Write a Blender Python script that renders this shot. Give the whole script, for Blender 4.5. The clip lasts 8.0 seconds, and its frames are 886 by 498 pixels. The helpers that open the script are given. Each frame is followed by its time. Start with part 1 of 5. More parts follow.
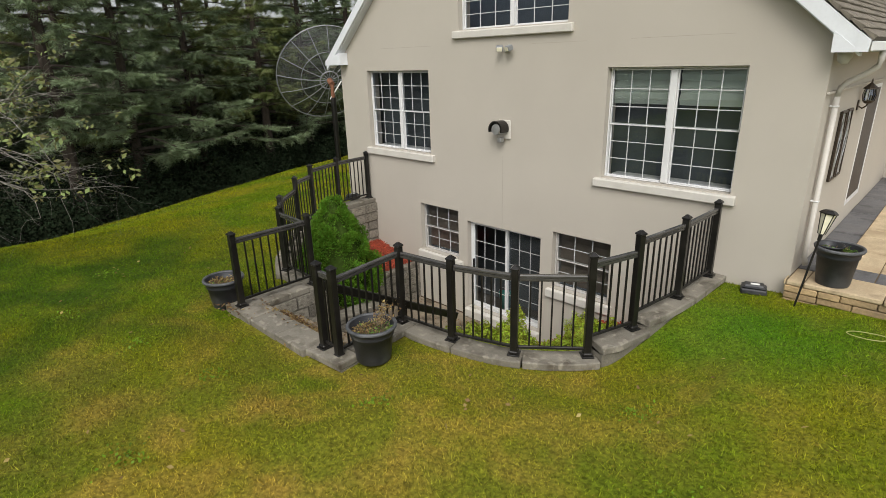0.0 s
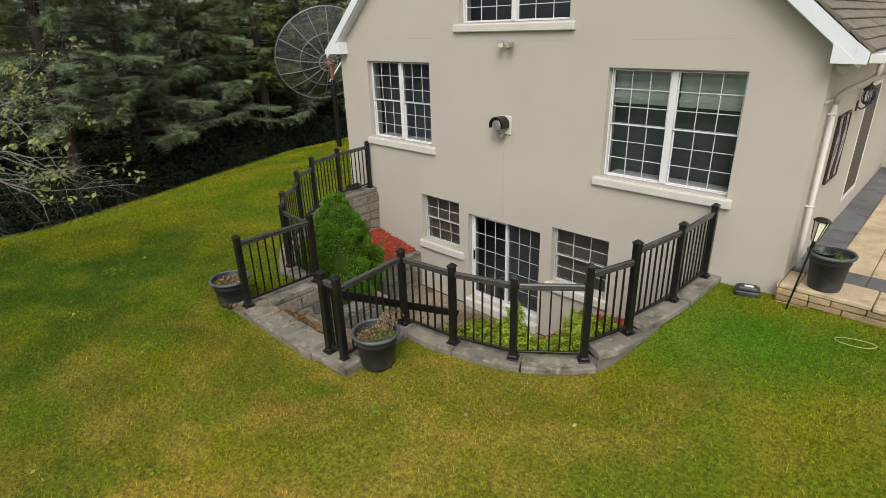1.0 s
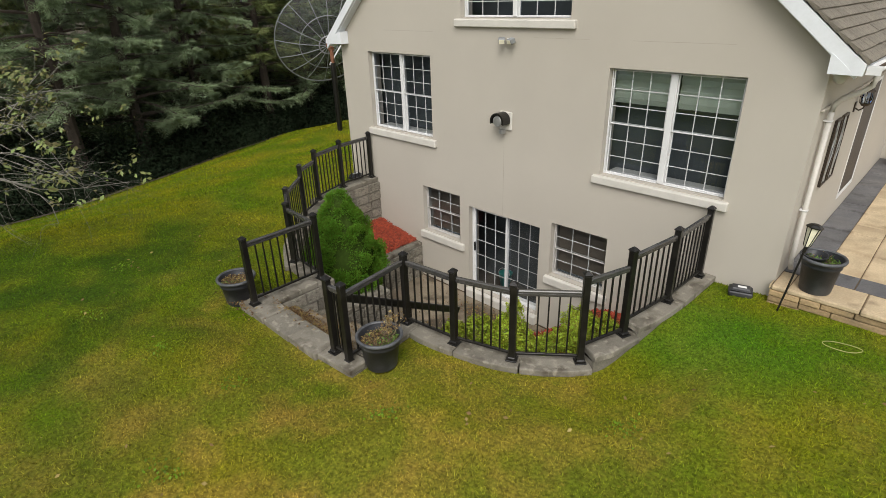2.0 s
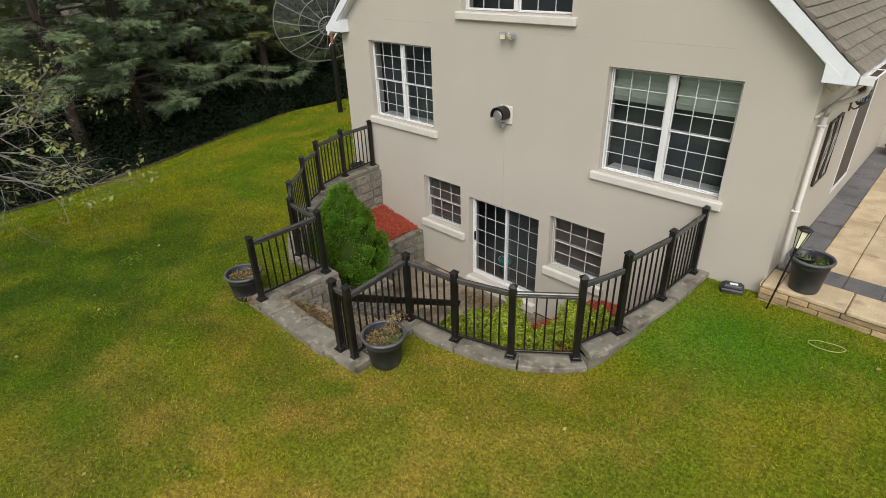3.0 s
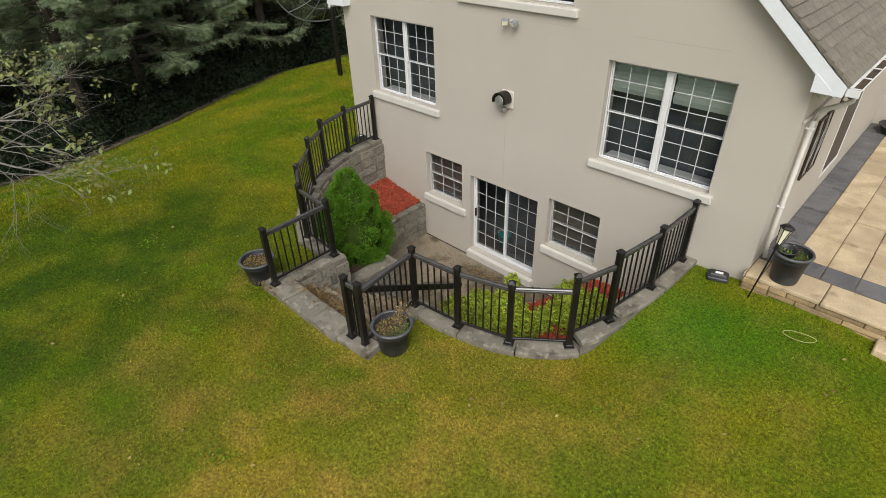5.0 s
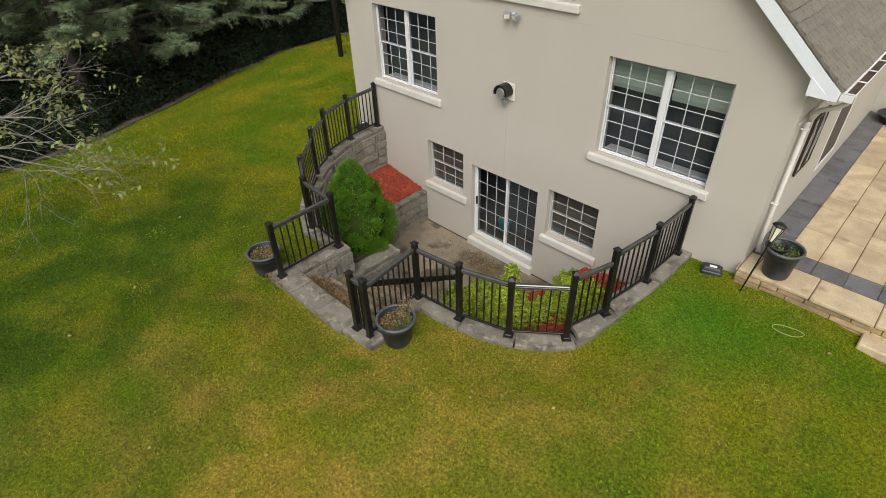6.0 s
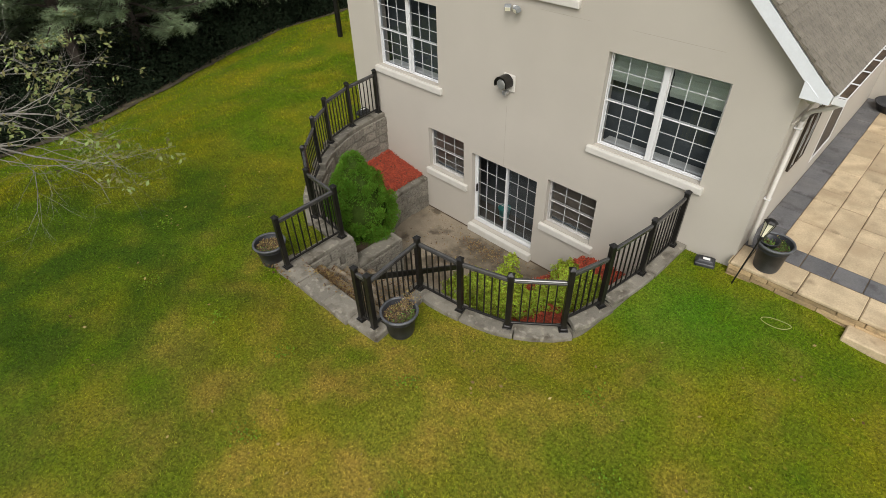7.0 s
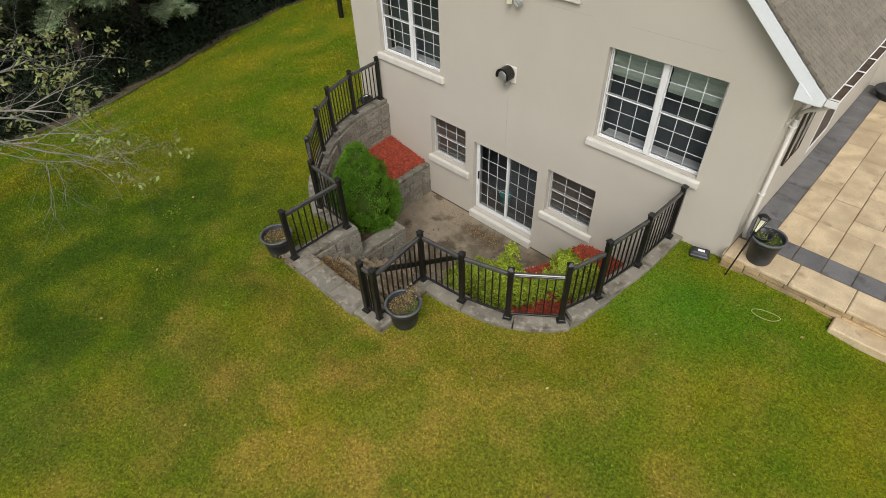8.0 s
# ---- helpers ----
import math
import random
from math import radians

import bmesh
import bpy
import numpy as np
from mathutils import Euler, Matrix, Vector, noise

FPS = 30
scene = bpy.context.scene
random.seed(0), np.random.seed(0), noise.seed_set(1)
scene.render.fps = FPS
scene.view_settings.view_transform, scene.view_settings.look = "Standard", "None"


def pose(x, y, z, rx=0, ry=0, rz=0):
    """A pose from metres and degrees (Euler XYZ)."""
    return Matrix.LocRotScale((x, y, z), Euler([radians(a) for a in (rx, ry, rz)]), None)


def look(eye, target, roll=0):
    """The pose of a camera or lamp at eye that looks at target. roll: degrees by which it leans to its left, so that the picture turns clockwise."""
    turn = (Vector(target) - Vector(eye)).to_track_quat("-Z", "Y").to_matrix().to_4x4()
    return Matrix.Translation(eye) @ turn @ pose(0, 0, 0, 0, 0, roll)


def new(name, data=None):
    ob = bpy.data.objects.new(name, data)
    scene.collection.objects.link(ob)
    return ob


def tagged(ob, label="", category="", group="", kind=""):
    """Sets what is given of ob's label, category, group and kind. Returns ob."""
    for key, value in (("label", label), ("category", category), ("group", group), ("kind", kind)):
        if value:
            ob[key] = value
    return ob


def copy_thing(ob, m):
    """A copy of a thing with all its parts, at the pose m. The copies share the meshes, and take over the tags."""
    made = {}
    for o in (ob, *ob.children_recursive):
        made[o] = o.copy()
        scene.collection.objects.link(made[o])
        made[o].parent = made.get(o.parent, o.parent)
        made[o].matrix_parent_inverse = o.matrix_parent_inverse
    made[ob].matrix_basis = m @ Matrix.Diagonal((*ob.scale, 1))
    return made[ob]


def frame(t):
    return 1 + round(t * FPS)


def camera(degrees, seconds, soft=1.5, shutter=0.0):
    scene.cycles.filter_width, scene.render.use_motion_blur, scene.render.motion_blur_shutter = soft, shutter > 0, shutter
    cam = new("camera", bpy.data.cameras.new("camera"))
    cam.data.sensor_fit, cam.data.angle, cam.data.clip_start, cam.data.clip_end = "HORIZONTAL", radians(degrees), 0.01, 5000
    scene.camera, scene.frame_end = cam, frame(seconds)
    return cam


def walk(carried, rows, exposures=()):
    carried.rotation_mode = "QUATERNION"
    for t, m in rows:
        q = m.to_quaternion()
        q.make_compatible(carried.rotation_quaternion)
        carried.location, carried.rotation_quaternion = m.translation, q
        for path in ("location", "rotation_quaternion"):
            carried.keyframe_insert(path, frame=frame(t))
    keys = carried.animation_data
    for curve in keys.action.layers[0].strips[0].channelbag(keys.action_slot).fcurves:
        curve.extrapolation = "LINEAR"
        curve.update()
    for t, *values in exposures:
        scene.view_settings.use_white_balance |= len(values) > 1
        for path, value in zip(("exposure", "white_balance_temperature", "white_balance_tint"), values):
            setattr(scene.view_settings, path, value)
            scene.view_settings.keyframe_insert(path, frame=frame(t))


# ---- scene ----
cam = camera(78.7, 8.0, soft=0.7)
PATH = [
    (0, (6.485, -7.254, 5.057), (5.153, -5.915, 4.4), -1.6),
    (0.5, (6.479, -7.248, 5.277), (5.158, -5.925, 4.569), -1.7),
    (1, (6.474, -7.248, 5.493), (5.167, -5.939, 4.734), -1.7),
    (1.5, (6.473, -7.246, 5.69), (5.178, -5.952, 4.886), -1.7),
    (3, (6.483, -7.27, 6.313), (5.233, -6.028, 5.367), -1.8),
    (3.5, (6.485, -7.282, 6.503), (5.252, -6.058, 5.512), -1.8),
    (4, (6.486, -7.294, 6.691), (5.27, -6.089, 5.657), -1.8),
    (4.5, (6.481, -7.314, 6.881), (5.285, -6.127, 5.803), -1.8),
    (6, (6.462, -7.339, 7.443), (5.324, -6.215, 6.242), -1.8),
    (6.5, (6.45, -7.348, 7.63), (5.335, -6.246, 6.389), -1.8),
    (7, (6.436, -7.349, 7.827), (5.344, -6.27, 6.546), -1.8),
    (7.5, (6.433, -7.347, 8.027), (5.361, -6.295, 6.706), -2.0),
    (8, (6.428, -7.339, 8.217), (5.376, -6.313, 6.86), -2.1),
]
walk(cam, [(t, look(eye, target, roll)) for t, eye, target, roll in PATH])

# ---- light ----
world = bpy.data.worlds.new("overcast_sky")
scene.world = world
world.use_nodes = True
wn, wl = world.node_tree.nodes, world.node_tree.links
sky = wn.new("ShaderNodeTexSky")
sky.sky_type = "NISHITA"
sky.sun_disc = False
sky.sun_elevation, sky.sun_rotation = radians(47), radians(143)
sky.dust_density = 4.0
grey = wn.new("ShaderNodeHueSaturation")
grey.inputs["Saturation"].default_value = 0.22
wl.new(sky.outputs["Color"], grey.inputs["Color"])
wl.new(grey.outputs["Color"], wn["Background"].inputs["Color"])
wn["Background"].inputs["Strength"].default_value = 0.12
sun_data = bpy.data.lights.new("sun", "SUN")
sun_data.energy, sun_data.angle, sun_data.color = 1.0, radians(30), (1.0, 0.97, 0.92)
sun = new("sun", sun_data)
sun.matrix_world = look((4.5, -6.0, 8.0), (0, 0, 0))
scene.view_settings.exposure = 0.62


# ---- materials ----
def material(name, color, rough=0.7, metal=0.0, tint=0.12, scale=3.0, grain=60.0, bump=0.15, dirt=None, dirt_scale=0.8, dirt_amount=0.5, spec=0.4, rand=0.0, island=0.0, spots=None):
    """A procedural surface: base colour varied at a broad and a fine scale, optional stains, and fine relief."""
    m = bpy.data.materials.new(name)
    m.use_nodes = True
    n, l = m.node_tree.nodes, m.node_tree.links
    b = n["Principled BSDF"]
    b.inputs["Roughness"].default_value, b.inputs["Metallic"].default_value = rough, metal
    b.inputs["Specular IOR Level"].default_value = spec
    tc = n.new("ShaderNodeTexCoord")

    def noise_node(sc, detail=5.0):
        t = n.new("ShaderNodeTexNoise")
        t.inputs["Scale"].default_value, t.inputs["Detail"].default_value = sc, detail
        l.new(tc.outputs["Object"], t.inputs["Vector"])
        return t

    def mix(kind, fac, a, c):
        x = n.new("ShaderNodeMix")
        x.data_type, x.blend_type = "RGBA", kind
        for sock, v in ((x.inputs["Factor"], fac), (x.inputs[6], a), (x.inputs[7], c)):
            if isinstance(v, (int, float, tuple)):
                sock.default_value = v
            else:
                l.new(v, sock)
        return x.outputs[2]

    def ramp(src, a, c, lo, hi):
        r = n.new("ShaderNodeMapRange")
        for k, v in ((1, lo), (2, hi), (3, a), (4, c)):
            r.inputs[k].default_value = v
        l.new(src, r.inputs[0])
        return r.outputs[0]

    broad, fine = noise_node(scale), noise_node(grain, 3.0)
    g1 = ramp(broad.outputs["Fac"], 1 - tint, 1 + tint, 0.3, 0.7)
    g2 = ramp(fine.outputs["Fac"], 1 - tint * 0.8, 1 + tint * 0.8, 0.25, 0.75)
    mul = n.new("ShaderNodeMath")
    mul.operation = "MULTIPLY"
    l.new(g1, mul.inputs[0]), l.new(g2, mul.inputs[1])
    val = mul.outputs[0]
    for amount, pick in ((rand, "obj"), (island, "isl")):
        if amount:
            src = n.new("ShaderNodeObjectInfo").outputs["Random"] if pick == "obj" else n.new("ShaderNodeNewGeometry").outputs["Random Per Island"]
            r = ramp(src, 1 - amount, 1 + amount, 0, 1)
            m2 = n.new("ShaderNodeMath")
            m2.operation = "MULTIPLY"
            l.new(val, m2.inputs[0]), l.new(r, m2.inputs[1])
            val = m2.outputs[0]
    hsv = n.new("ShaderNodeHueSaturation")
    hsv.inputs["Color"].default_value = (*color, 1)
    l.new(val, hsv.inputs["Value"])
    col = hsv.outputs["Color"]
    if dirt:
        d = noise_node(dirt_scale, 8.0)
        col = mix("MIX", ramp(d.outputs["Fac"], 0.0, dirt_amount, 0.48, 0.7), col, (*dirt, 1))
    if spots:
        shade, size, amount, low = spots
        d = noise_node(size, 6.0)
        col = mix("MIX", ramp(d.outputs["Fac"], 0.0, amount, low, low + 0.12), col, (*shade, 1))
    l.new(col, b.inputs["Base Color"])
    if bump:
        bp = n.new("ShaderNodeBump")
        bp.inputs["Strength"].default_value, bp.inputs["Distance"].default_value = bump, 0.02
        l.new(fine.outputs["Fac"], bp.inputs["Height"])
        l.new(bp.outputs["Normal"], b.inputs["Normal"])
    return m


RENDER = material("painted_render", (0.424, 0.389, 0.331), 0.85, tint=0.03, scale=0.8, grain=140, bump=0.12, dirt=(0.375, 0.34, 0.285), dirt_scale=0.5, dirt_amount=0.35)
SILL = material("painted_sill", (0.53, 0.505, 0.452), 0.7, tint=0.05, scale=4, grain=90, dirt=(0.45, 0.42, 0.36), dirt_scale=5, dirt_amount=0.35)
UPVC = material("white_upvc", (0.62, 0.62, 0.61), 0.35, tint=0.03, scale=5, grain=60, bump=0.02, dirt=(0.6, 0.6, 0.58), dirt_scale=6, dirt_amount=0.25)
BARGE = material("white_board", (0.66, 0.68, 0.70), 0.45, tint=0.04, scale=2, grain=30, bump=0.03, dirt=(0.55, 0.57, 0.56), dirt_scale=3, dirt_amount=0.3)
BLACK_METAL = material("dark_painted_metal", (0.0082, 0.0076, 0.0066), 0.32, 0.0, tint=0.2, scale=6, grain=80, bump=0.05, dirt=(0.034, 0.030, 0.026), dirt_scale=4, dirt_amount=0.3, spec=0.36)
CAP = material("concrete_coping", (0.178, 0.162, 0.130), 0.85, tint=0.15, scale=3, grain=70, bump=0.35, dirt=(0.070, 0.058, 0.040), dirt_scale=4.5, dirt_amount=0.95, rand=0.16, spots=((0.29, 0.265, 0.21), 10.0, 0.8, 0.56))
BLOCK = material("split_stone_block", (0.245, 0.222, 0.178), 0.9, tint=0.24, scale=9, grain=45, bump=0.9, dirt=(0.085, 0.078, 0.058), dirt_scale=4.5, dirt_amount=0.85, rand=0.22, spots=((0.36, 0.33, 0.27), 11.0, 0.8, 0.53))
MORTAR = material("wall_core", (0.155, 0.142, 0.112), 0.95, tint=0.2, scale=5, grain=50, bump=0.4)
CONCRETE = material("stained_concrete", (0.235, 0.192, 0.136), 0.8, tint=0.22, scale=2.5, grain=60, bump=0.3, dirt=(0.090, 0.070, 0.044), dirt_scale=1.6, dirt_amount=0.95, spots=((0.060, 0.045, 0.028), 2.4, 0.85, 0.53))
SOIL = material("lawn_soil", (0.085, 0.090, 0.022), 0.95, tint=0.3, scale=1.2, grain=40, bump=0.5, dirt=(0.12, 0.085, 0.035), dirt_scale=0.7, dirt_amount=0.5)
ROOF_TILE = material("roof_shingle", (0.190, 0.168, 0.132), 0.85, tint=0.15, scale=2, grain=35, bump=0.4, dirt=(0.095, 0.082, 0.064), dirt_scale=5, dirt_amount=0.8, rand=0.10, island=0.10)
FLOORING = material("dark_flooring", (0.09, 0.075, 0.06), 0.6, tint=0.2, scale=3)
INSIDE = material("room_plaster", (0.45, 0.45, 0.45), 0.9, tint=0.05)
SLAB = material("cream_paving", (0.46, 0.362, 0.230), 0.8, tint=0.18, scale=3.2, grain=45, bump=0.2, dirt=(0.36, 0.27, 0.165), dirt_scale=2.2, dirt_amount=0.8, rand=0.15, spots=((0.20, 0.150, 0.09), 4.0, 0.6, 0.60))
BLUE_SLAB = material("blue_grey_paving", (0.112, 0.110, 0.112), 0.7, tint=0.2, scale=3, grain=50, bump=0.2, dirt=(0.16, 0.15, 0.14), dirt_scale=2.5, dirt_amount=0.4, rand=0.15, spots=((0.055, 0.052, 0.050), 4.0, 0.7, 0.56))
JOINT = material("paving_bed", (0.15, 0.108, 0.062), 0.95, tint=0.2, scale=6)
MULCH = material("red_bark_mulch", (0.27, 0.045, 0.020), 0.9, tint=0.2, scale=8, grain=50, bump=0.4, island=0.4)
EARTH = material("bed_earth", (0.075, 0.05, 0.03), 0.95, tint=0.3, scale=6, grain=50, bump=0.5)
PLASTIC = material("black_plastic", (0.022, 0.023, 0.026), 0.45, tint=0.2, scale=5, grain=60, bump=0.06, dirt=(0.10, 0.10, 0.095), dirt_scale=4, dirt_amount=0.4)


def leafy(name, color, tint, rough=0.6, through_light=0.25, island=0.5, hue=0.03):
    """A thin leaf or needle surface that lets a little light through and varies from piece to piece."""
    m = bpy.data.materials.new(name)
    m.use_nodes = True
    n, l = m.node_tree.nodes, m.node_tree.links
    b = n["Principled BSDF"]
    b.inputs["Roughness"].default_value, b.inputs["Specular IOR Level"].default_value = rough, 0.3
    geo, tc = n.new("ShaderNodeNewGeometry"), n.new("ShaderNodeTexCoord")
    nz = n.new("ShaderNodeTexNoise")
    nz.inputs["Scale"].default_value = 1.3
    l.new(tc.outputs["Object"], nz.inputs["Vector"])
    r = n.new("ShaderNodeMapRange")
    r.inputs[3].default_value, r.inputs[4].default_value = 1 - island, 1 + island
    l.new(geo.outputs["Random Per Island"], r.inputs[0])
    r2 = n.new("ShaderNodeMapRange")
    r2.inputs[1].default_value, r2.inputs[2].default_value, r2.inputs[3].default_value, r2.inputs[4].default_value = 0.3, 0.7, 1 - tint, 1 + tint
    l.new(nz.outputs["Fac"], r2.inputs[0])
    mu = n.new("ShaderNodeMath")
    mu.operation = "MULTIPLY"
    l.new(r.outputs[0], mu.inputs[0]), l.new(r2.outputs[0], mu.inputs[1])
    h = n.new("ShaderNodeHueSaturation")
    h.inputs["Color"].default_value = (*color, 1)
    l.new(mu.outputs[0], h.inputs["Value"])
    r3 = n.new("ShaderNodeMapRange")
    r3.inputs[3].default_value, r3.inputs[4].default_value = 0.5 - hue, 0.5 + hue
    l.new(geo.outputs["Random Per Island"], r3.inputs[0])
    l.new(r3.outputs[0], h.inputs["Hue"])
    l.new(h.outputs["Color"], b.inputs["Base Color"])
    tr = n.new("ShaderNodeBsdfTranslucent")
    l.new(h.outputs["Color"], tr.inputs["Color"])
    mx = n.new("ShaderNodeMixShader")
    mx.inputs[0].default_value = through_light
    l.new(b.outputs[0], mx.inputs[1]), l.new(tr.outputs[0], mx.inputs[2])
    l.new(mx.outputs[0], n["Material Output"].inputs["Surface"])
    return m


GLASS = bpy.data.materials.new("window_glass")
GLASS.use_nodes = True
_g = GLASS.node_tree
_g.nodes.clear()
_o, _mx, _t, _gl, _f = (_g.nodes.new(k) for k in ("ShaderNodeOutputMaterial", "ShaderNodeMixShader", "ShaderNodeBsdfTransparent", "ShaderNodeBsdfGlossy", "ShaderNodeFresnel"))
_t.inputs["Color"].default_value = (0.86, 0.89, 0.90, 1)
_gl.inputs["Roughness"].default_value = 0.02
_f.inputs["IOR"].default_value = 1.8
_gl.inputs["Color"].default_value = (0.60, 0.72, 0.92, 1)
_g.links.new(_f.outputs[0], _mx.inputs[0]), _g.links.new(_t.outputs[0], _mx.inputs[1]), _g.links.new(_gl.outputs[0], _mx.inputs[2])
_g.links.new(_mx.outputs[0], _o.inputs["Surface"])


# ---- builders ----
def link(name, bm, mat, parent=None, label="", smooth=False):
    """One mesh object out of a bmesh."""
    me = bpy.data.meshes.new(name)
    bm.normal_update()
    bm.to_mesh(me)
    bm.free()
    if smooth:
        me.polygons.foreach_set("use_smooth", [True] * len(me.polygons))
    for x in (mat if isinstance(mat, (list, tuple)) else (mat,)):
        me.materials.append(x)
    ob = new(name, me)
    if parent is not None:
        ob.parent = parent
    if label:
        tagged(ob, label)
    return ob


def part(name, bm, mat, parent, label="", smooth=False):
    return link(name, bm, mat, parent, label, smooth)


def thing(name, m=None, label="", category="", group="", kind=""):
    ob = new(name)
    ob.empty_display_size = 0.1
    if m is not None:
        ob.matrix_basis = m
    return tagged(ob, label, category, group, kind)


def add_box(bm, x0, x1, y0, y1, z0, z1, bevel=0.0, m=None):
    r = bmesh.ops.create_cube(bm, size=1.0, matrix=Matrix.Translation(((x0 + x1) / 2, (y0 + y1) / 2, (z0 + z1) / 2)) @ Matrix.Diagonal((x1 - x0, y1 - y0, z1 - z0, 1)))
    vs = r["verts"]
    if bevel:
        es = list({e for v in vs for e in v.link_edges})
        r = bmesh.ops.bevel(bm, geom=es, offset=bevel, segments=1, affect="EDGES", profile=0.5)
        vs = list({v for f in r["faces"] for v in f.verts} | {v for v in vs if v.is_valid})
    if m is not None:
        bmesh.ops.transform(bm, matrix=m, verts=vs)
    return vs


def box_bm(x0, x1, y0, y1, z0, z1, bevel=0.0, m=None):
    bm = bmesh.new()
    add_box(bm, x0, x1, y0, y1, z0, z1, bevel, m)
    return bm


def add_tube(bm, pts, radii, sides=8, cap=True):
    """A round tube along points, with a radius at each."""
    pts = [Vector(p) for p in pts]
    if isinstance(radii, (int, float)):
        radii = [radii] * len(pts)
    rings = []
    for i, p in enumerate(pts):
        d = (pts[min(i + 1, len(pts) - 1)] - pts[max(i - 1, 0)])
        d = d.normalized() if d.length > 1e-9 else Vector((0, 0, 1))
        u = d.cross(Vector((0.31, 0.17, 0.93))).normalized()
        w = d.cross(u)
        rings.append([bm.verts.new(p + (u * math.cos(a) + w * math.sin(a)) * radii[i]) for a in (2 * math.pi * k / sides for k in range(sides))])
    for a, b in zip(rings, rings[1:]):
        for k in range(sides):
            bm.faces.new((a[k], a[(k + 1) % sides], b[(k + 1) % sides], b[k]))
    if cap:
        bm.faces.new(rings[0][::-1]), bm.faces.new(rings[-1])
    return rings


def add_lathe(bm, prof, sides=32, at=(0, 0, 0)):
    """A turned shape from (radius, height) pairs."""
    rings = [[bm.verts.new((at[0] + r * math.cos(2 * math.pi * k / sides), at[1] + r * math.sin(2 * math.pi * k / sides), at[2] + z)) for k in range(sides)] for r, z in prof]
    for a, b in zip(rings, rings[1:]):
        for k in range(sides):
            bm.faces.new((a[k], a[(k + 1) % sides], b[(k + 1) % sides], b[k]))
    return rings


def mesh_object(name, verts, faces, mat, parent=None):
    """One mesh from arrays of corners and faces with all faces of one size."""
    verts, faces = np.asarray(verts, dtype=np.float32), np.asarray(faces, dtype=np.int32)
    me = bpy.data.meshes.new(name)
    k = faces.shape[1]
    me.vertices.add(len(verts)), me.loops.add(faces.size), me.polygons.add(len(faces))
    me.vertices.foreach_set("co", verts.ravel())
    me.loops.foreach_set("vertex_index", faces.ravel())
    me.polygons.foreach_set("loop_start", np.arange(0, faces.size, k, dtype=np.int32))
    me.update(calc_edges=True)
    me.materials.append(mat)
    ob = new(name, me)
    if parent is not None:
        ob.parent = parent
    return ob


def catmull(pts, n=8):
    """A smooth line through 2D points."""
    pts = [Vector(p) for p in pts]
    p = [pts[0] * 2 - pts[1]] + pts + [pts[-1] * 2 - pts[-2]]
    out = []
    for i in range(1, len(p) - 2):
        for k in range(n):
            t = k / n
            a, b, c, d = p[i - 1], p[i], p[i + 1], p[i + 2]
            out.append(0.5 * ((2 * b) + (c - a) * t + (2 * a - 5 * b + 4 * c - d) * t * t + (3 * b - a - 3 * c + d) * t ** 3))
    return out + [pts[-1]]


# ---- plan ----
WALL_L, WALL_R, APEX_X = -3.69, 5.195, 0.80
PITCH = 0.87
DECK_Z = 2.49
YARD_Z = 0.26
POSTS = {
    "a": (-2.92, -0.085), "b": (-2.83, -0.93), "c": (-2.57, -1.71), "d": (-2.23, -2.26), "e": (-1.60, -2.94), "f": (-0.88, -3.36), "g": (-0.03, -3.41), "h": (0.0, -4.52),
    "i": (1.785, -4.43), "j": (2.03, -4.41), "k": (1.905, -3.39), "l": (2.66, -3.30), "m": (3.375, -3.085), "n": (3.98, -2.605), "o": (4.17, -1.98), "p": (4.30, -1.10), "q": (4.33, -0.17)}
CAPS = [("abc", 2.235), ("cd", 2.135), ("def", 2.01), ("fg", 2.03), ("gh", 2.075), ("ij", 2.09), ("jk", 2.05), ("klmn", 2.04), ("no", 2.185), ("opq", 2.305)]


EDGE = np.array([(*(np.array(POSTS[p]) * (1 - t) + np.array(POSTS[q]) * t), z) for run, z in CAPS if run not in ("ij", "jk") for p, q in zip(run, run[1:]) for t in np.linspace(0, 1, 7)] + [(x, -4.50, 2.07) for x in np.linspace(-0.2, 2.1, 16)])


def ground_z(x, y):
    """The lawn's height: nearly level by the house, falling away towards the trees, and kept just under the copings."""
    x, y = np.asarray(x, float), np.asarray(y, float)
    z = 2.13 + 0.015 * (np.clip(x, -18, 2) - 2) + 0.03 * (np.clip(x, 2, 4.6) - 2) + 0.06 * np.clip(x - 4.6, 0, 1.6) + 0.03 * np.clip(-3.8 - y, 0, 6)
    z = z - 0.23 * np.clip(-5.5 - x, 0, 12) + 0.10 * np.clip(y + 5, 0, 9) * np.clip((-5.5 - x) / 4, 0, 1)
    z = z - 0.13 * np.exp(-((x - 7.4) ** 2 / 0.6 + (y + 0.4) ** 2 / 0.7))
    z = z - 0.10 * np.exp(-((x - 3.0) ** 2 / 2.6 + (y + 3.4) ** 2 / 0.6))
    z = np.atleast_1d(z + 0.02 * np.sin(x * 1.3 + y * 0.7) * np.cos(y * 1.1 - x * 0.4))
    fx, fy = np.atleast_1d(x), np.atleast_1d(y)
    near = (fx > -3.9) & (fx < 5.3) & (fy > -5.4) & (fy < 0.6)
    if near.any():
        px, py, best = fx[near], fy[near], np.full(near.sum(), 9.0)
        for ex, ey, ez in EDGE:
            best = np.minimum(best, ez - 0.085 + 0.22 * np.clip(np.hypot(px - ex, py - ey) - 0.24, 0, 9))
        z[near] = np.minimum(z[near], best)
    return z.reshape(x.shape)


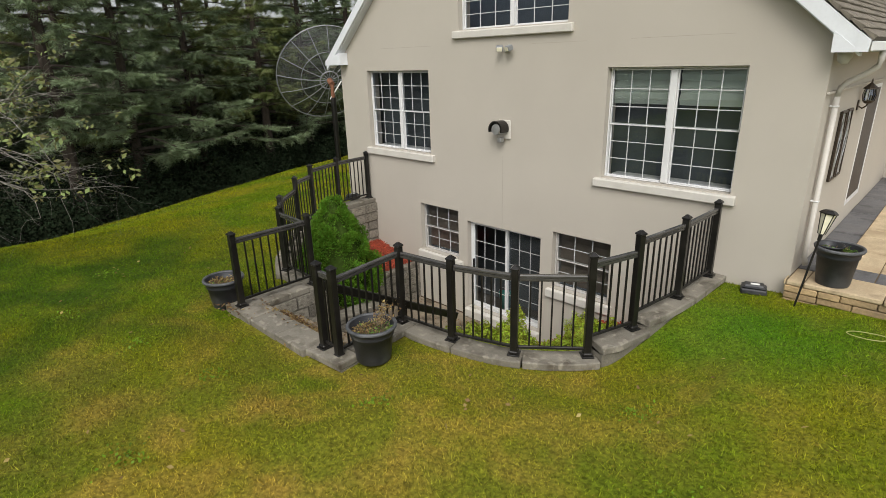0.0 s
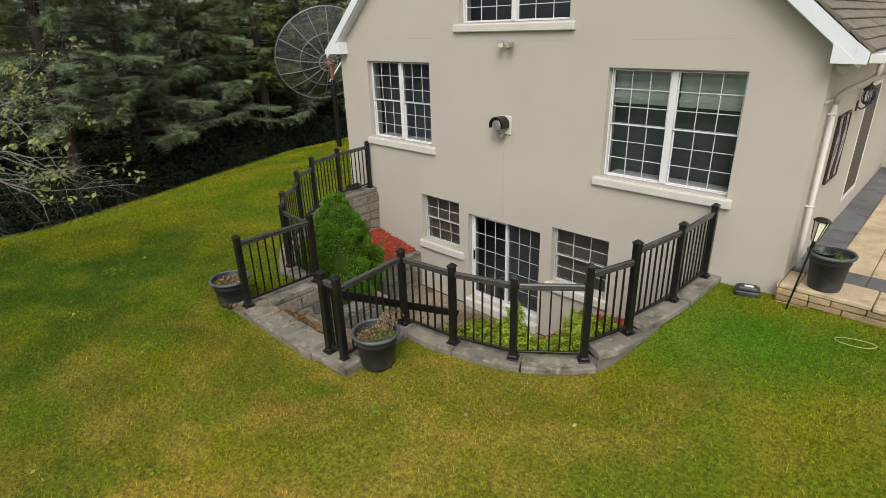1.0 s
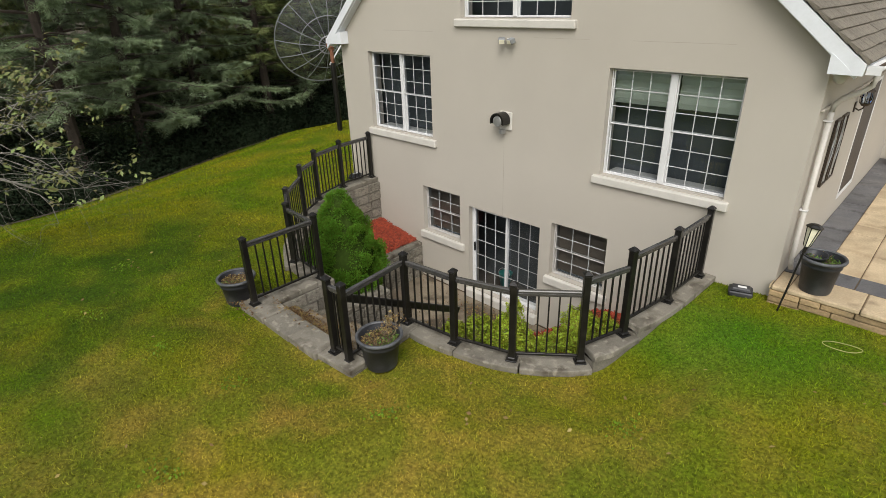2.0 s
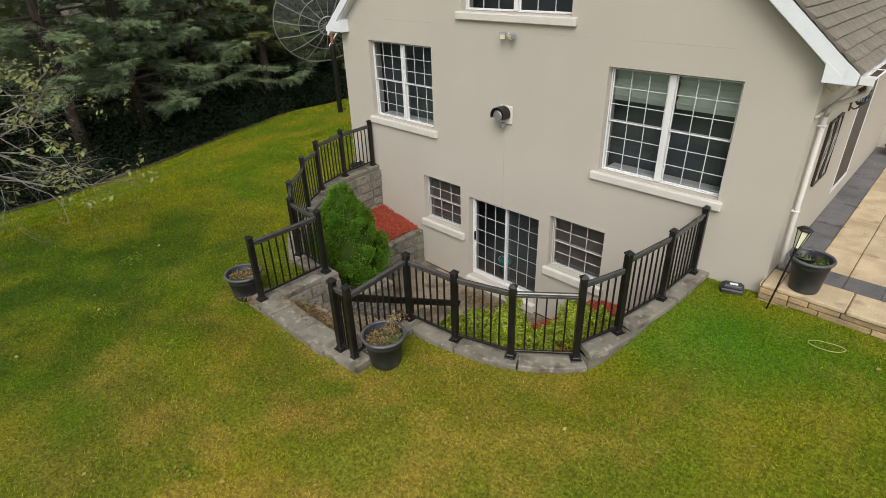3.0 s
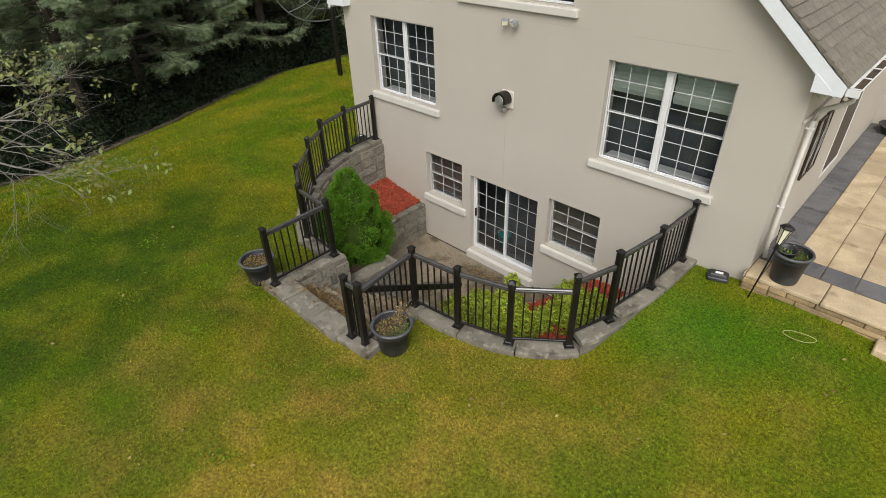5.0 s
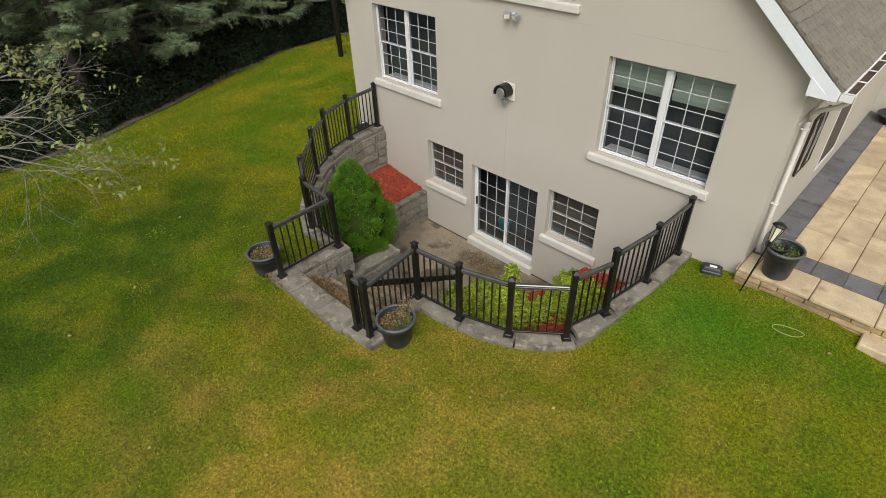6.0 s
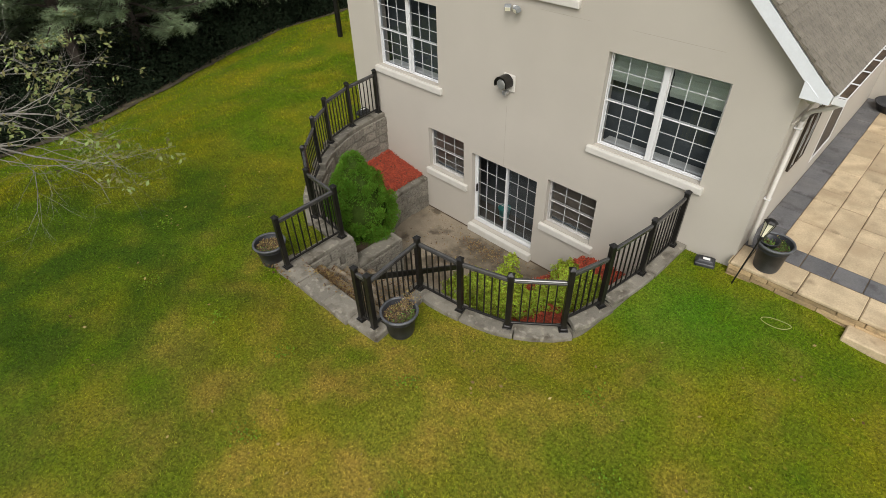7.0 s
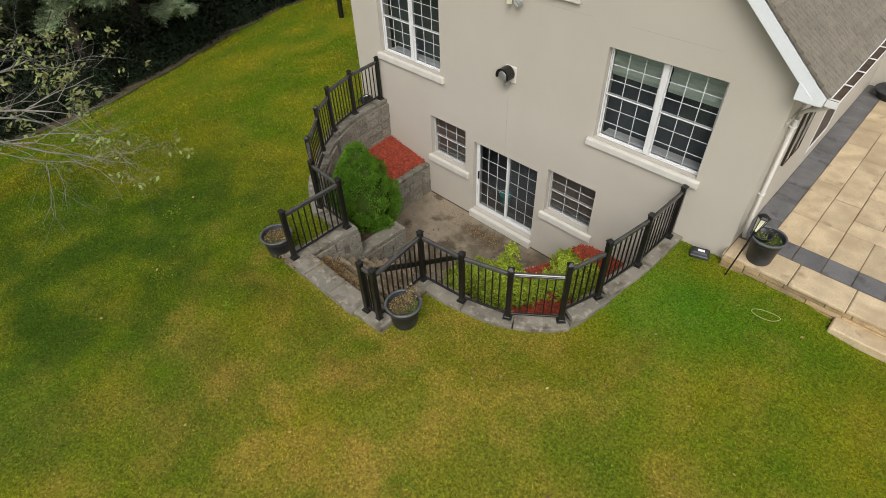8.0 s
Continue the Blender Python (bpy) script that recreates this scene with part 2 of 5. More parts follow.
# ---- ground ----
def inside(poly, X, Y):
    hit = np.zeros(X.shape, bool)
    for (x0, y0), (x1, y1) in zip(poly, poly[1:] + poly[:1]):
        c = (y0 > Y) != (y1 > Y)
        hit ^= c & (X < (x1 - x0) * (Y - y0) / (y1 - y0 + 1e-12) + x0)
    return hit


LEFT_LINE = catmull([POSTS[k] for k in "abcdef"], 8) + [Vector(POSTS["g"])]
RIGHT_LINE = catmull([POSTS[k] for k in "klmnopq"], 8)
WELL = [(-2.93, 0.3)] + [tuple(p) for p in LEFT_LINE] + [POSTS["h"], (0.9, -4.52), POSTS["j"]] + [tuple(p) for p in RIGHT_LINE] + [(4.34, 0.3)]


def build_ground():
    def axis(cuts):
        out = []
        for a, b, s in cuts:
            out.extend(np.arange(a, b - 1e-6, s))
        return np.array(out + [cuts[-1][1]])

    xs = axis([(-400, -60, 34), (-60, -20, 4), (-20, -3.5, 0.4), (-3.5, 5.6, 0.1), (5.6, 14, 0.4), (14, 60, 4.6), (60, 400, 34)])
    ys = axis([(-400, -60, 34), (-60, -14, 4), (-14, -5.2, 0.4), (-5.2, 0.4, 0.1), (0.4, 20, 0.4), (20, 60, 4), (60, 400, 34)])
    X, Y = np.meshgrid(xs, ys, indexing="ij")
    V = np.stack([X, Y, ground_z(X, Y)], -1).reshape(-1, 3)
    cx, cy = (X[:-1, :-1] + X[1:, 1:]) / 2, (Y[:-1, :-1] + Y[1:, 1:]) / 2
    keep = ~inside(WELL, cx, cy) & ~((cx > WALL_L + 0.15) & (cx < WALL_R - 0.1) & (cy > 0.1) & (cy < 9)) & ~((cx > 5.2) & (cx < 12) & (cy > 0.1) & (cy < 9))
    i, j = np.nonzero(keep)
    n = len(ys)
    F = np.stack([i * n + j, (i + 1) * n + j, (i + 1) * n + j + 1, i * n + j + 1], 1)
    ob = mesh_object("ground", V, F, SOIL)
    ob.data.polygons.foreach_set("use_smooth", [True] * len(F))
    return tagged(ob, "short patchy green and straw-yellow lawn falling towards the trees", "lawn", kind="structure")


build_ground()

# ---- house ----
OPENINGS = {"w1": (-2.80, -0.985, 3.375, 4.905), "w2": (2.60, 4.395, 3.375, 4.915), "w3": (-0.215, 1.925, 5.545, 6.85), "b1": (-1.335, -0.295, 1.385, 2.36), "b2": (1.815, 2.85, 1.385, 2.372), "d": (-0.065, 1.585, 0.46, 2.212)}


def roof_top(x):
    """The top of the roof over the gable, by x."""
    return min(5.15 + PITCH * (x + 3.92), 5.15 + PITCH * (5.52 - x))


def roof_z(x):
    return roof_top(x) - 0.13


def gable_wall(y0, y1, openings):
    """The gable wall between its outer face y0 and inner face y1, with openings cut through it."""
    bm = bmesh.new()
    xs = sorted({WALL_L, APEX_X, WALL_R, *(v for o in openings for v in o[:2])})

    def quad(*p):
        bm.faces.new([bm.verts.new(q) for q in p])

    for a, b in zip(xs, xs[1:]):
        z = -0.4
        for o in sorted((o for o in openings if o[0] <= a and o[1] >= b), key=lambda o: o[2]):
            for y in (y0, y1):
                quad((a, y, z), (b, y, z), (b, y, o[2]), (a, y, o[2]))
            z = o[3]
        for y in (y0, y1):
            quad((a, y, z), (b, y, z), (b, y, roof_z(b)), (a, y, roof_z(a)))
    for a, b, c, d in openings:
        for p, q in (((a, c), (b, c)), ((b, c), (b, d)), ((b, d), (a, d)), ((a, d), (a, c))):
            quad((p[0], y0, p[1]), (q[0], y0, q[1]), (q[0], y1, q[1]), (p[0], y1, p[1]))
    for x in (WALL_L, WALL_R):
        quad((x, y0, -0.4), (x, y1, -0.4), (x, y1, roof_z(x)), (x, y0, roof_z(x)))
    bmesh.ops.remove_doubles(bm, verts=bm.verts, dist=1e-4)
    bmesh.ops.recalc_face_normals(bm, faces=bm.faces)
    return bm


house_wall = tagged(link("wall_gable", gable_wall(0.0, 0.30, list(OPENINGS.values())), RENDER), "beige painted render gable wall of the house", "wall", kind="structure")
SIDE_Y = 7.3
bm = bmesh.new()
add_box(bm, WALL_R - 0.3, WALL_R, 0.30, 2.95, -0.4, 5.30)
add_box(bm, WALL_R - 0.3, WALL_R, 4.10, SIDE_Y, -0.4, 5.30)
add_box(bm, WALL_R - 0.3, WALL_R, 2.95, 4.10, -0.4, 2.75)
add_box(bm, WALL_R - 0.3, WALL_R, 2.95, 4.10, 4.55, 5.30)
tagged(link("wall_side", bm, RENDER), "beige painted render side wall along the terrace", "wall", kind="structure")
tagged(link("wall_wing", box_bm(WALL_R, 14, SIDE_Y, SIDE_Y + 0.3, -0.4, 5.2), RENDER), "beige rendered wing wall closing the terrace", "wall", kind="structure")
tagged(link("wall_left", box_bm(WALL_L, WALL_L + 0.3, 0.30, SIDE_Y + 0.3, -0.4, 5.10), RENDER), "beige rendered side wall facing the trees", "wall", kind="structure")
tagged(link("wall_back", box_bm(WALL_L + 0.3, WALL_R, SIDE_Y, SIDE_Y + 0.28, -0.4, 8.4), INSIDE), "plain inner back wall of the house", "wall", kind="structure")
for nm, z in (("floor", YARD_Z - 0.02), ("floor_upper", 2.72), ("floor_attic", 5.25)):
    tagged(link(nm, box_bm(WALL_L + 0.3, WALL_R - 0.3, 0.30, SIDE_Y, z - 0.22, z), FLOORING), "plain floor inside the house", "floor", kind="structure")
tagged(link("wall_partition", box_bm(WALL_L + 0.3, WALL_R - 0.3, 3.4, 3.5, -0.02, 5.12), INSIDE), "plain inner partition wall", "wall", kind="structure")


# ---- windows and doors ----
def grid_bars(bm, x0, x1, z0, z1, cols, rows, y, w=0.011, d=0.008):
    """Thin glazing bars that part a pane into cols by rows."""
    for k in range(1, cols):
        x = x0 + (x1 - x0) * k / cols
        add_box(bm, x - w / 2, x + w / 2, y - d, y, z0, z1)
    for k in range(1, rows):
        z = z0 + (z1 - z0) * k / rows
        add_box(bm, x0, x1, y - d + 0.002, y - 0.002, z - w / 2, z + w / 2)


BAR = material("pale_grey_bars", (0.50, 0.51, 0.50), 0.5, tint=0.04)


DULL = material("dull_offwhite_frame", (0.46, 0.44, 0.41), 0.5, tint=0.06, scale=5, grain=60, bump=0.02, dirt=(0.34, 0.32, 0.29), dirt_scale=6, dirt_amount=0.5)
PIPE = material("cream_pipe", (0.50, 0.475, 0.43), 0.5, tint=0.06, scale=4, grain=60, bump=0.02, dirt=(0.36, 0.34, 0.30), dirt_scale=4, dirt_amount=0.5)


def frame_bm(x0, x1, z0, z1, y0, y1, w, wb=None):
    """A rectangular frame with butted corners."""
    bm, wb = bmesh.new(), wb or w
    add_box(bm, x0, x0 + w, y0, y1, z0, z1, 0.004)
    add_box(bm, x1 - w, x1, y0, y1, z0, z1, 0.004)
    add_box(bm, x0 + w, x1 - w, y0 + 0.002, y1 - 0.002, z1 - w, z1, 0.004)
    add_box(bm, x0 + w, x1 - w, y0 + 0.002, y1 - 0.002, z0, z0 + wb, 0.004)
    return bm


def pane(parent, x0, x1, z0, z1, y):
    bm = bmesh.new()
    bm.faces.new([bm.verts.new(p) for p in ((x0, y, z0), (x1, y, z0), (x1, y, z1), (x0, y, z1))])
    ob = part("pane", bm, GLASS, parent)
    ob.visible_shadow = False
    return ob


def sash_window(name, o, units, cols, rows, label, y=0.095, mull=0.08, wood=UPVC):
    """A recessed white sash window: each unit has an upper and a lower sash with glazing bars."""
    x0, x1, z0, z1 = o
    w = thing(name, None, label, "window", kind="structure")
    part("window_frame", frame_bm(x0 + 0.004, x1 - 0.004, z0 + 0.004, z1 - 0.004, y, y + 0.09, 0.020, 0.014), wood, w)
    width = (x1 - x0 - mull * (units - 1)) / units
    for u in range(units):
        a = x0 + u * (width + mull)
        b = a + width
        if u:
            part("mullion", box_bm(a - mull, a, y - 0.015, y + 0.085, z0 + 0.017, z1 - 0.030, 0.006), UPVC, w)
        a, b = a + (0.029 if u == 0 else 0.0), b - (0.029 if u == units - 1 else 0.0)
        zm = (z0 + z1) / 2 - 0.002
        for k, (c, d, yy) in enumerate(((zm - 0.013, z1 - 0.030, y + 0.004), (z0 + 0.017, zm + 0.013, y + 0.036))):
            s = part("sash", frame_bm(a + 0.003, b - 0.003, c, d, yy, yy + 0.03, 0.015, 0.017), wood, w)
            bm = bmesh.new()
            grid_bars(bm, a + 0.020, b - 0.020, c + 0.017, d - 0.017, cols, rows, yy + 0.014)
            part("glazing_bars", bm, BAR, s)
            pane(s, a + 0.020, b - 0.020, c + 0.017, d - 0.017, yy + 0.018)
    return w


def stone_sill(name, x0, x1, z_top, out=0.065, deep=0.14, label="cream painted projecting window sill"):
    bm = bmesh.new()
    add_box(bm, x0, x1, -out, 0.135, z_top - deep, z_top, 0.012)
    for v in bm.verts:
        if v.co.z > z_top - 0.03:
            v.co.z += 0.10 * v.co.y
    return tagged(link(name, bm, SILL), label, "window sill", kind="structure")


sash_window("window_1", OPENINGS["w1"], 2, 3, 3, "white double sash window with small panes, dark inside")
sash_window("window_2", OPENINGS["w2"], 2, 3, 3, "large white double sash window with half-drawn pale blinds", mull=0.09)
sash_window("window_3", OPENINGS["w3"], 2, 3, 3, "white double sash window high in the gable")
sash_window("window_4", OPENINGS["b1"], 1, 3, 2, "small off-white basement sash window beside the patio door", wood=DULL)
sash_window("window_5", OPENINGS["b2"], 1, 3, 2, "small off-white basement sash window above the shrubs", wood=DULL)
stone_sill("window_sill_1", -2.89, -0.875, 3.362)
stone_sill("window_sill_2", 2.50, 4.47, 3.362, deep=0.125)
stone_sill("window_sill_3", -0.325, 2.03, 5.53, deep=0.125)
stone_sill("window_sill_4", -1.40, -0.18, 1.368, deep=0.15)
stone_sill("window_sill_5", 1.745, 2.945, 1.368, deep=0.15)
stone_sill("door_sill", -0.10, 1.62, 0.445, out=0.095, deep=0.18, label="cream painted threshold under the patio door")

SCREEN = material("insect_screen", (0.10, 0.11, 0.11), 0.8, tint=0.05, scale=4, grain=200, bump=0.0)
SCREEN.node_tree.nodes["Principled BSDF"].inputs["Alpha"].default_value = 0.16
BLIND = material("pale_fabric_blind", (0.76, 0.83, 0.72), 0.85, tint=0.06, scale=3, grain=80)
BROWN_BLIND = material("taupe_blind", (0.34, 0.285, 0.23), 0.85, tint=0.06, scale=3, grain=80)


def patio_door(o, y=0.10):
    """A two-leaf sliding glazed door."""
    x0, x1, z0, z1 = o
    d = thing("door_1", None, "white sliding patio door with small panes, closed", "patio door", kind="structure")
    part("door_frame", frame_bm(x0 + 0.004, x1 - 0.004, z0 + 0.002, z1 - 0.004, y, y + 0.11, 0.034, 0.04), UPVC, d)
    xm = (x0 + x1) / 2 + 0.01
    for a, b, yy in ((x0 + 0.037, xm + 0.024, y + 0.012), (xm - 0.024, x1 - 0.037, y + 0.06)):
        leaf = part("door_leaf", frame_bm(a, b, z0 + 0.044, z1 - 0.038, yy, yy + 0.04, 0.042, 0.055), UPVC, d)
        bm = bmesh.new()
        grid_bars(bm, a + 0.042, b - 0.042, z0 + 0.10, z1 - 0.08, 3, 5, yy + 0.018)
        part("glazing_bars", bm, BAR, leaf)
        pane(leaf, a + 0.04, b - 0.04, z0 + 0.098, z1 - 0.078, yy + 0.022)
    bm = box_bm(x0 + 0.066, x0 + 0.090, y - 0.03, y + 0.011, 1.26, 1.45, 0.006)
    part("door_handle", bm, BLACK_METAL, d, "black pull handle")
    bm = bmesh.new()
    bm.faces.new([bm.verts.new(p) for p in ((xm + 0.03, y + 0.055, z0 + 0.06), (x1 - 0.05, y + 0.055, z0 + 0.06), (x1 - 0.05, y + 0.055, z1 - 0.055), (xm + 0.03, y + 0.055, z1 - 0.055))])
    part("insect_screen", bm, SCREEN, d, "grey mesh insect screen")


patio_door(OPENINGS["d"])


def pleated_blind(x0, x1, z0, z1, y, mat, label, folds=0.11, depth=0.022):
    """A soft blind hanging in flat folds."""
    bm = bmesh.new()
    n = max(2, round((z1 - z0) / folds)) * 2
    rows = [[bm.verts.new((x, y + (0.0 if k % 2 else depth), z1 + (z0 - z1) * k / n)) for x in (x0, x1)] for k in range(n + 1)]
    for a, b in zip(rows, rows[1:]):
        bm.faces.new((a[0], a[1], b[1], b[0]))
    bmesh.ops.solidify(bm, geom=bm.faces[:], thickness=0.003)
    return tagged(link("window_blind", bm, mat), label, "blind")


for a, b in ((2.612, 3.45), (3.545, 4.383)):
    pleated_blind(a, b, 4.42, 4.89, 0.20, BLIND, "half-drawn pale green-white folded fabric blind", 0.155, 0.035)
pleated_blind(-1.29, -0.34, 1.43, 2.34, 0.205, BROWN_BLIND, "drawn taupe blind behind the basement window", 0.3)
pleated_blind(1.86, 2.81, 1.43, 2.35, 0.205, BROWN_BLIND, "drawn taupe blind behind the basement window", 0.3)

PANE_TONE = material("slate_pane_tone", (0.085, 0.098, 0.104), 0.8, tint=0.05, scale=2)
# inner window boards, and added sheets whose colour holds the panes' slate reflection
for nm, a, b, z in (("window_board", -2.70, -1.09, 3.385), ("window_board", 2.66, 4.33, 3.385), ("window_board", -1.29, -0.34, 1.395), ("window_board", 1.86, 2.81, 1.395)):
    tagged(link(nm, box_bm(a, b, 0.215, 0.40, z, z + 0.025, 0.004), UPVC if z > 2 else PANE_TONE), "pale inner window board", "window board", kind="structure")
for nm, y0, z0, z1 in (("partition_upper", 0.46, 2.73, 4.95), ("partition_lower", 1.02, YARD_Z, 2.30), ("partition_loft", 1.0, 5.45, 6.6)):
    tagged(link(nm, box_bm(-1.6 if z0 > 5 else -3.37, 3.2 if z0 > 5 else 4.88, y0, y0 + 0.1, z0, z1), PANE_TONE), "added slate-blue sheet giving the panes their reflected tone", "wall", kind="structure")

# teal bucket standing inside the patio door
bucket = thing("bucket", pose(0.25, 0.80, YARD_Z - 0.02), "teal plastic bucket with pale handle behind the glass door", "bucket")
bm = bmesh.new()
add_lathe(bm, [(0.001, 0.0), (0.10, 0.0), (0.14, 0.30), (0.15, 0.31), (0.15, 0.32), (0.135, 0.32), (0.095, 0.02), (0.001, 0.02)], 24)
part("tub", bm, material("teal_plastic", (0.02, 0.26, 0.23), 0.4, tint=0.08), bucket, smooth=True)
bm = bmesh.new()
add_tube(bm, [(0.145 * math.cos(a), -0.05, 0.31 + 0.13 * math.sin(a)) for a in np.linspace(0, math.pi, 12)], 0.006, 6)
part("handle", bm, UPVC, bucket, "pale bent handle")

# narrow glazed door in the side wall
side_door = thing("door_2", None, "white-framed narrow dark terrace door", "door", kind="structure")
bm = bmesh.new()
for y0, y1, z0, z1 in ((2.95, 3.00, 2.75, 4.55), (4.05, 4.10, 2.75, 4.55), (3.00, 4.05, 4.49, 4.55), (3.00, 4.05, 2.75, 2.83)):
    add_box(bm, 5.055, 5.201, y0 + 0.003, y1 - 0.003, z0 + 0.003, z1 - 0.003, 0.004)
part("door_frame", bm, UPVC, side_door)
# Opaque sheet for the glass: dark room and reflection put into its colour.
bm = bmesh.new()
bm.faces.new([bm.verts.new(p) for p in ((5.192, 3.00, 2.83), (5.192, 4.05, 2.83), (5.192, 4.05, 4.49), (5.192, 3.00, 4.49))])
part("door_panel", bm, material("dark_glass_tone", (0.05, 0.042, 0.036), 0.5, tint=0.2, scale=5), side_door, "dark sheet in place of the glass, its reflection painted in")

# ---- roof ----
ROOF_Y0, ROOF_Y1 = -0.17, 9.0


def slope_slab(xa, xb, drop, thick, y0, y1):
    """A slab that follows the roof from xa to xb, its top lying drop under the roof's top."""
    bm = bmesh.new()
    v = [bm.verts.new((x, y, roof_top(x) - drop - t)) for y in (y0, y1) for x, t in ((xa, 0), (xb, 0), (xb, thick), (xa, thick))]
    for q in ((0, 1, 2, 3), (7, 6, 5, 4), (0, 4, 5, 1), (1, 5, 6, 2), (2, 6, 7, 3), (3, 7, 4, 0)):
        bm.faces.new([v[i] for i in q])
    bmesh.ops.recalc_face_normals(bm, faces=bm.faces)
    return bm


RAFTER = material("soffit_board", (0.55, 0.50, 0.38), 0.7, tint=0.08, scale=3)
tagged(link("roof_right", slope_slab(APEX_X, 5.50, 0.02, 0.10, ROOF_Y0 + 0.02, ROOF_Y1), ROOF_TILE), "grey-brown shingled roof slope over the terrace", "roof", kind="structure")
tagged(link("roof_left", slope_slab(-3.90, APEX_X, 0.02, 0.10, ROOF_Y0 + 0.02, ROOF_Y1), ROOF_TILE), "grey-brown shingled roof slope facing the trees", "roof", kind="structure")
for nm, a, b in (("bargeboard_right", APEX_X, 5.41), ("bargeboard_left", -3.93, APEX_X)):
    tagged(link(nm, slope_slab(a, b, 0.015, 0.195, ROOF_Y0 - 0.025, ROOF_Y0 + 0.015), BARGE), "white painted bargeboard along the gable", "bargeboard", kind="structure")
for nm, a, b in (("verge_soffit_right", APEX_X, 5.44), ("verge_soffit_left", -3.86, APEX_X)):
    tagged(link(nm, slope_slab(a, b, 0.20, 0.03, ROOF_Y0 + 0.017, -0.002), BARGE), "white soffit under the gable overhang", "soffit", kind="structure")


def prism_bm(poly, y0, y1):
    """An upright slab with an outline given as (x, z)."""
    bm = bmesh.new()
    f = [bm.verts.new((x, y0, z)) for x, z in poly]
    b = [bm.verts.new((x, y1, z)) for x, z in poly]
    bm.faces.new(f), bm.faces.new(b[::-1])
    for i in range(len(poly)):
        j = (i + 1) % len(poly)
        bm.faces.new((f[i], b[i], b[j], f[j]))
    bmesh.ops.recalc_face_normals(bm, faces=bm.faces)
    return bm


tagged(link("eave_box_right", prism_bm([(5.20, 5.035), (5.51, 5.03), (5.522, 5.145), (5.41, 5.235), (5.40, 5.075), (5.25, 5.205), (5.195, 5.245)], ROOF_Y0 - 0.032, -0.003), BARGE), "white boxed end of the eaves", "eaves", kind="structure")
tagged(link("eave_box_left", prism_bm([(-3.96, 5.03), (-3.42, 5.03), (-3.42, 5.27), (-3.945, 5.13)], ROOF_Y0 - 0.032, -0.003), BARGE), "white boxed end of the eaves", "eaves", kind="structure")
bm = box_bm(5.197, 5.50, 0.0, SIDE_Y, 5.035, 5.06)
tagged(link("eave_soffit", bm, RAFTER), "cream soffit under the eaves", "soffit", kind="structure")
tagged(link("eave_fascia", box_bm(5.502, 5.525, 0.0, SIDE_Y, 5.03, 5.14), BARGE), "white fascia board behind the gutter", "fascia", kind="structure")
tagged(link("wall_ledge", box_bm(WALL_R + 0.002, WALL_R + 0.035, 0.02, SIDE_Y, 4.60, 4.625, 0.004), RENDER), "thin rendered ledge along the side wall", "ledge", kind="structure")


def gutter():
    g = thing("gutter", None, "white plastic half-round gutter with brackets and downpipe", "gutter")
    bm = bmesh.new()
    prof = [(5.53 + 0.06 - 0.06 * math.cos(a), 5.115 - 0.075 * math.sin(a)) for a in np.linspace(0, math.pi, 9)]
    prof += [(5.53 + 0.06 - 0.053 * math.cos(a), 5.115 - 0.066 * math.sin(a)) for a in np.linspace(math.pi, 0, 9)]
    f = [[bm.verts.new((x, y, z)) for x, z in prof] for y in (-0.16, SIDE_Y)]
    n = len(prof)
    for i in range(n):
        bm.faces.new((f[0][i], f[0][(i + 1) % n], f[1][(i + 1) % n], f[1][i]))
    for k in range(8):
        bm.faces.new((f[0][k], f[0][k + 1], f[0][n - 2 - k], f[0][n - 1 - k]))
    bmesh.ops.recalc_face_normals(bm, faces=bm.faces)
    part("channel", bm, UPVC, g, smooth=True)
    part("silt", box_bm(5.546, 5.634, -0.15, SIDE_Y - 0.1, 5.062, 5.082, 0.006), EARTH, g, "dark leaf silt lying in the channel")
    part("end_cap", box_bm(5.525, 5.655, -0.172, -0.161, 5.04, 5.125, 0.003), UPVC, g)
    for k in range(13):
        y = -0.12 + 0.5 * k
        part("bracket", box_bm(5.527, 5.66, y - 0.012, y + 0.012, 5.117, 5.128, 0.003), UPVC, g)
    bm = bmesh.new()
    add_tube(bm, [(5.575, 0.27, 5.06), (5.575, 0.27, 4.95), (5.56, 0.275, 4.885), (5.49, 0.29, 4.82), (5.32, 0.315, 4.72), (5.265, 0.32, 4.66), (5.25, 0.32, 4.56)], 0.031, 14)
    part("swan_neck", bm, PIPE, g, smooth=True)
    bm = bmesh.new()
    add_tube(bm, [(5.25, 0.32, 4.565), (5.25, 0.32, DECK_Z + 0.16), (5.275, 0.31, DECK_Z + 0.06)], 0.032, 14)
    part("downpipe", bm, PIPE, g, smooth=True)
    for z in (4.45, 3.35):
        part("pipe_clip", box_bm(5.197, 5.286, 0.284, 0.356, z, z + 0.018, 0.004), UPVC, g)
    return g


gutter()

# ---- terrace ----
tagged(link("terrace", box_bm(5.197, 12.0, -0.10, SIDE_Y, 1.8, DECK_Z - 0.013), JOINT), "raised paved terrace beside the house", "terrace", kind="structure")
tagged(link("terrace_step", box_bm(6.81, 9.0, -0.43, -0.105, 1.9, 2.305, 0.015), SLAB), "low cream stone step below the terrace", "step", kind="structure")

# hairline joints in the render
LINE = material("render_joint", (0.33, 0.305, 0.255), 0.9, tint=0.1, scale=9)
for nm, a, b, c, d in (("render_joint", 0.762, 0.768, 2.24, 3.50), ("render_joint", -2.3, -0.9, 5.312, 5.317), ("render_joint", 1.3, 2.25, 5.27, 5.274), ("render_joint", 2.9, 4.2, 5.272, 5.277)):
    tagged(link(nm, box_bm(a, b, -0.0012, 0.001, c, d), LINE), "hairline joint in the painted render", "joint", kind="structure")


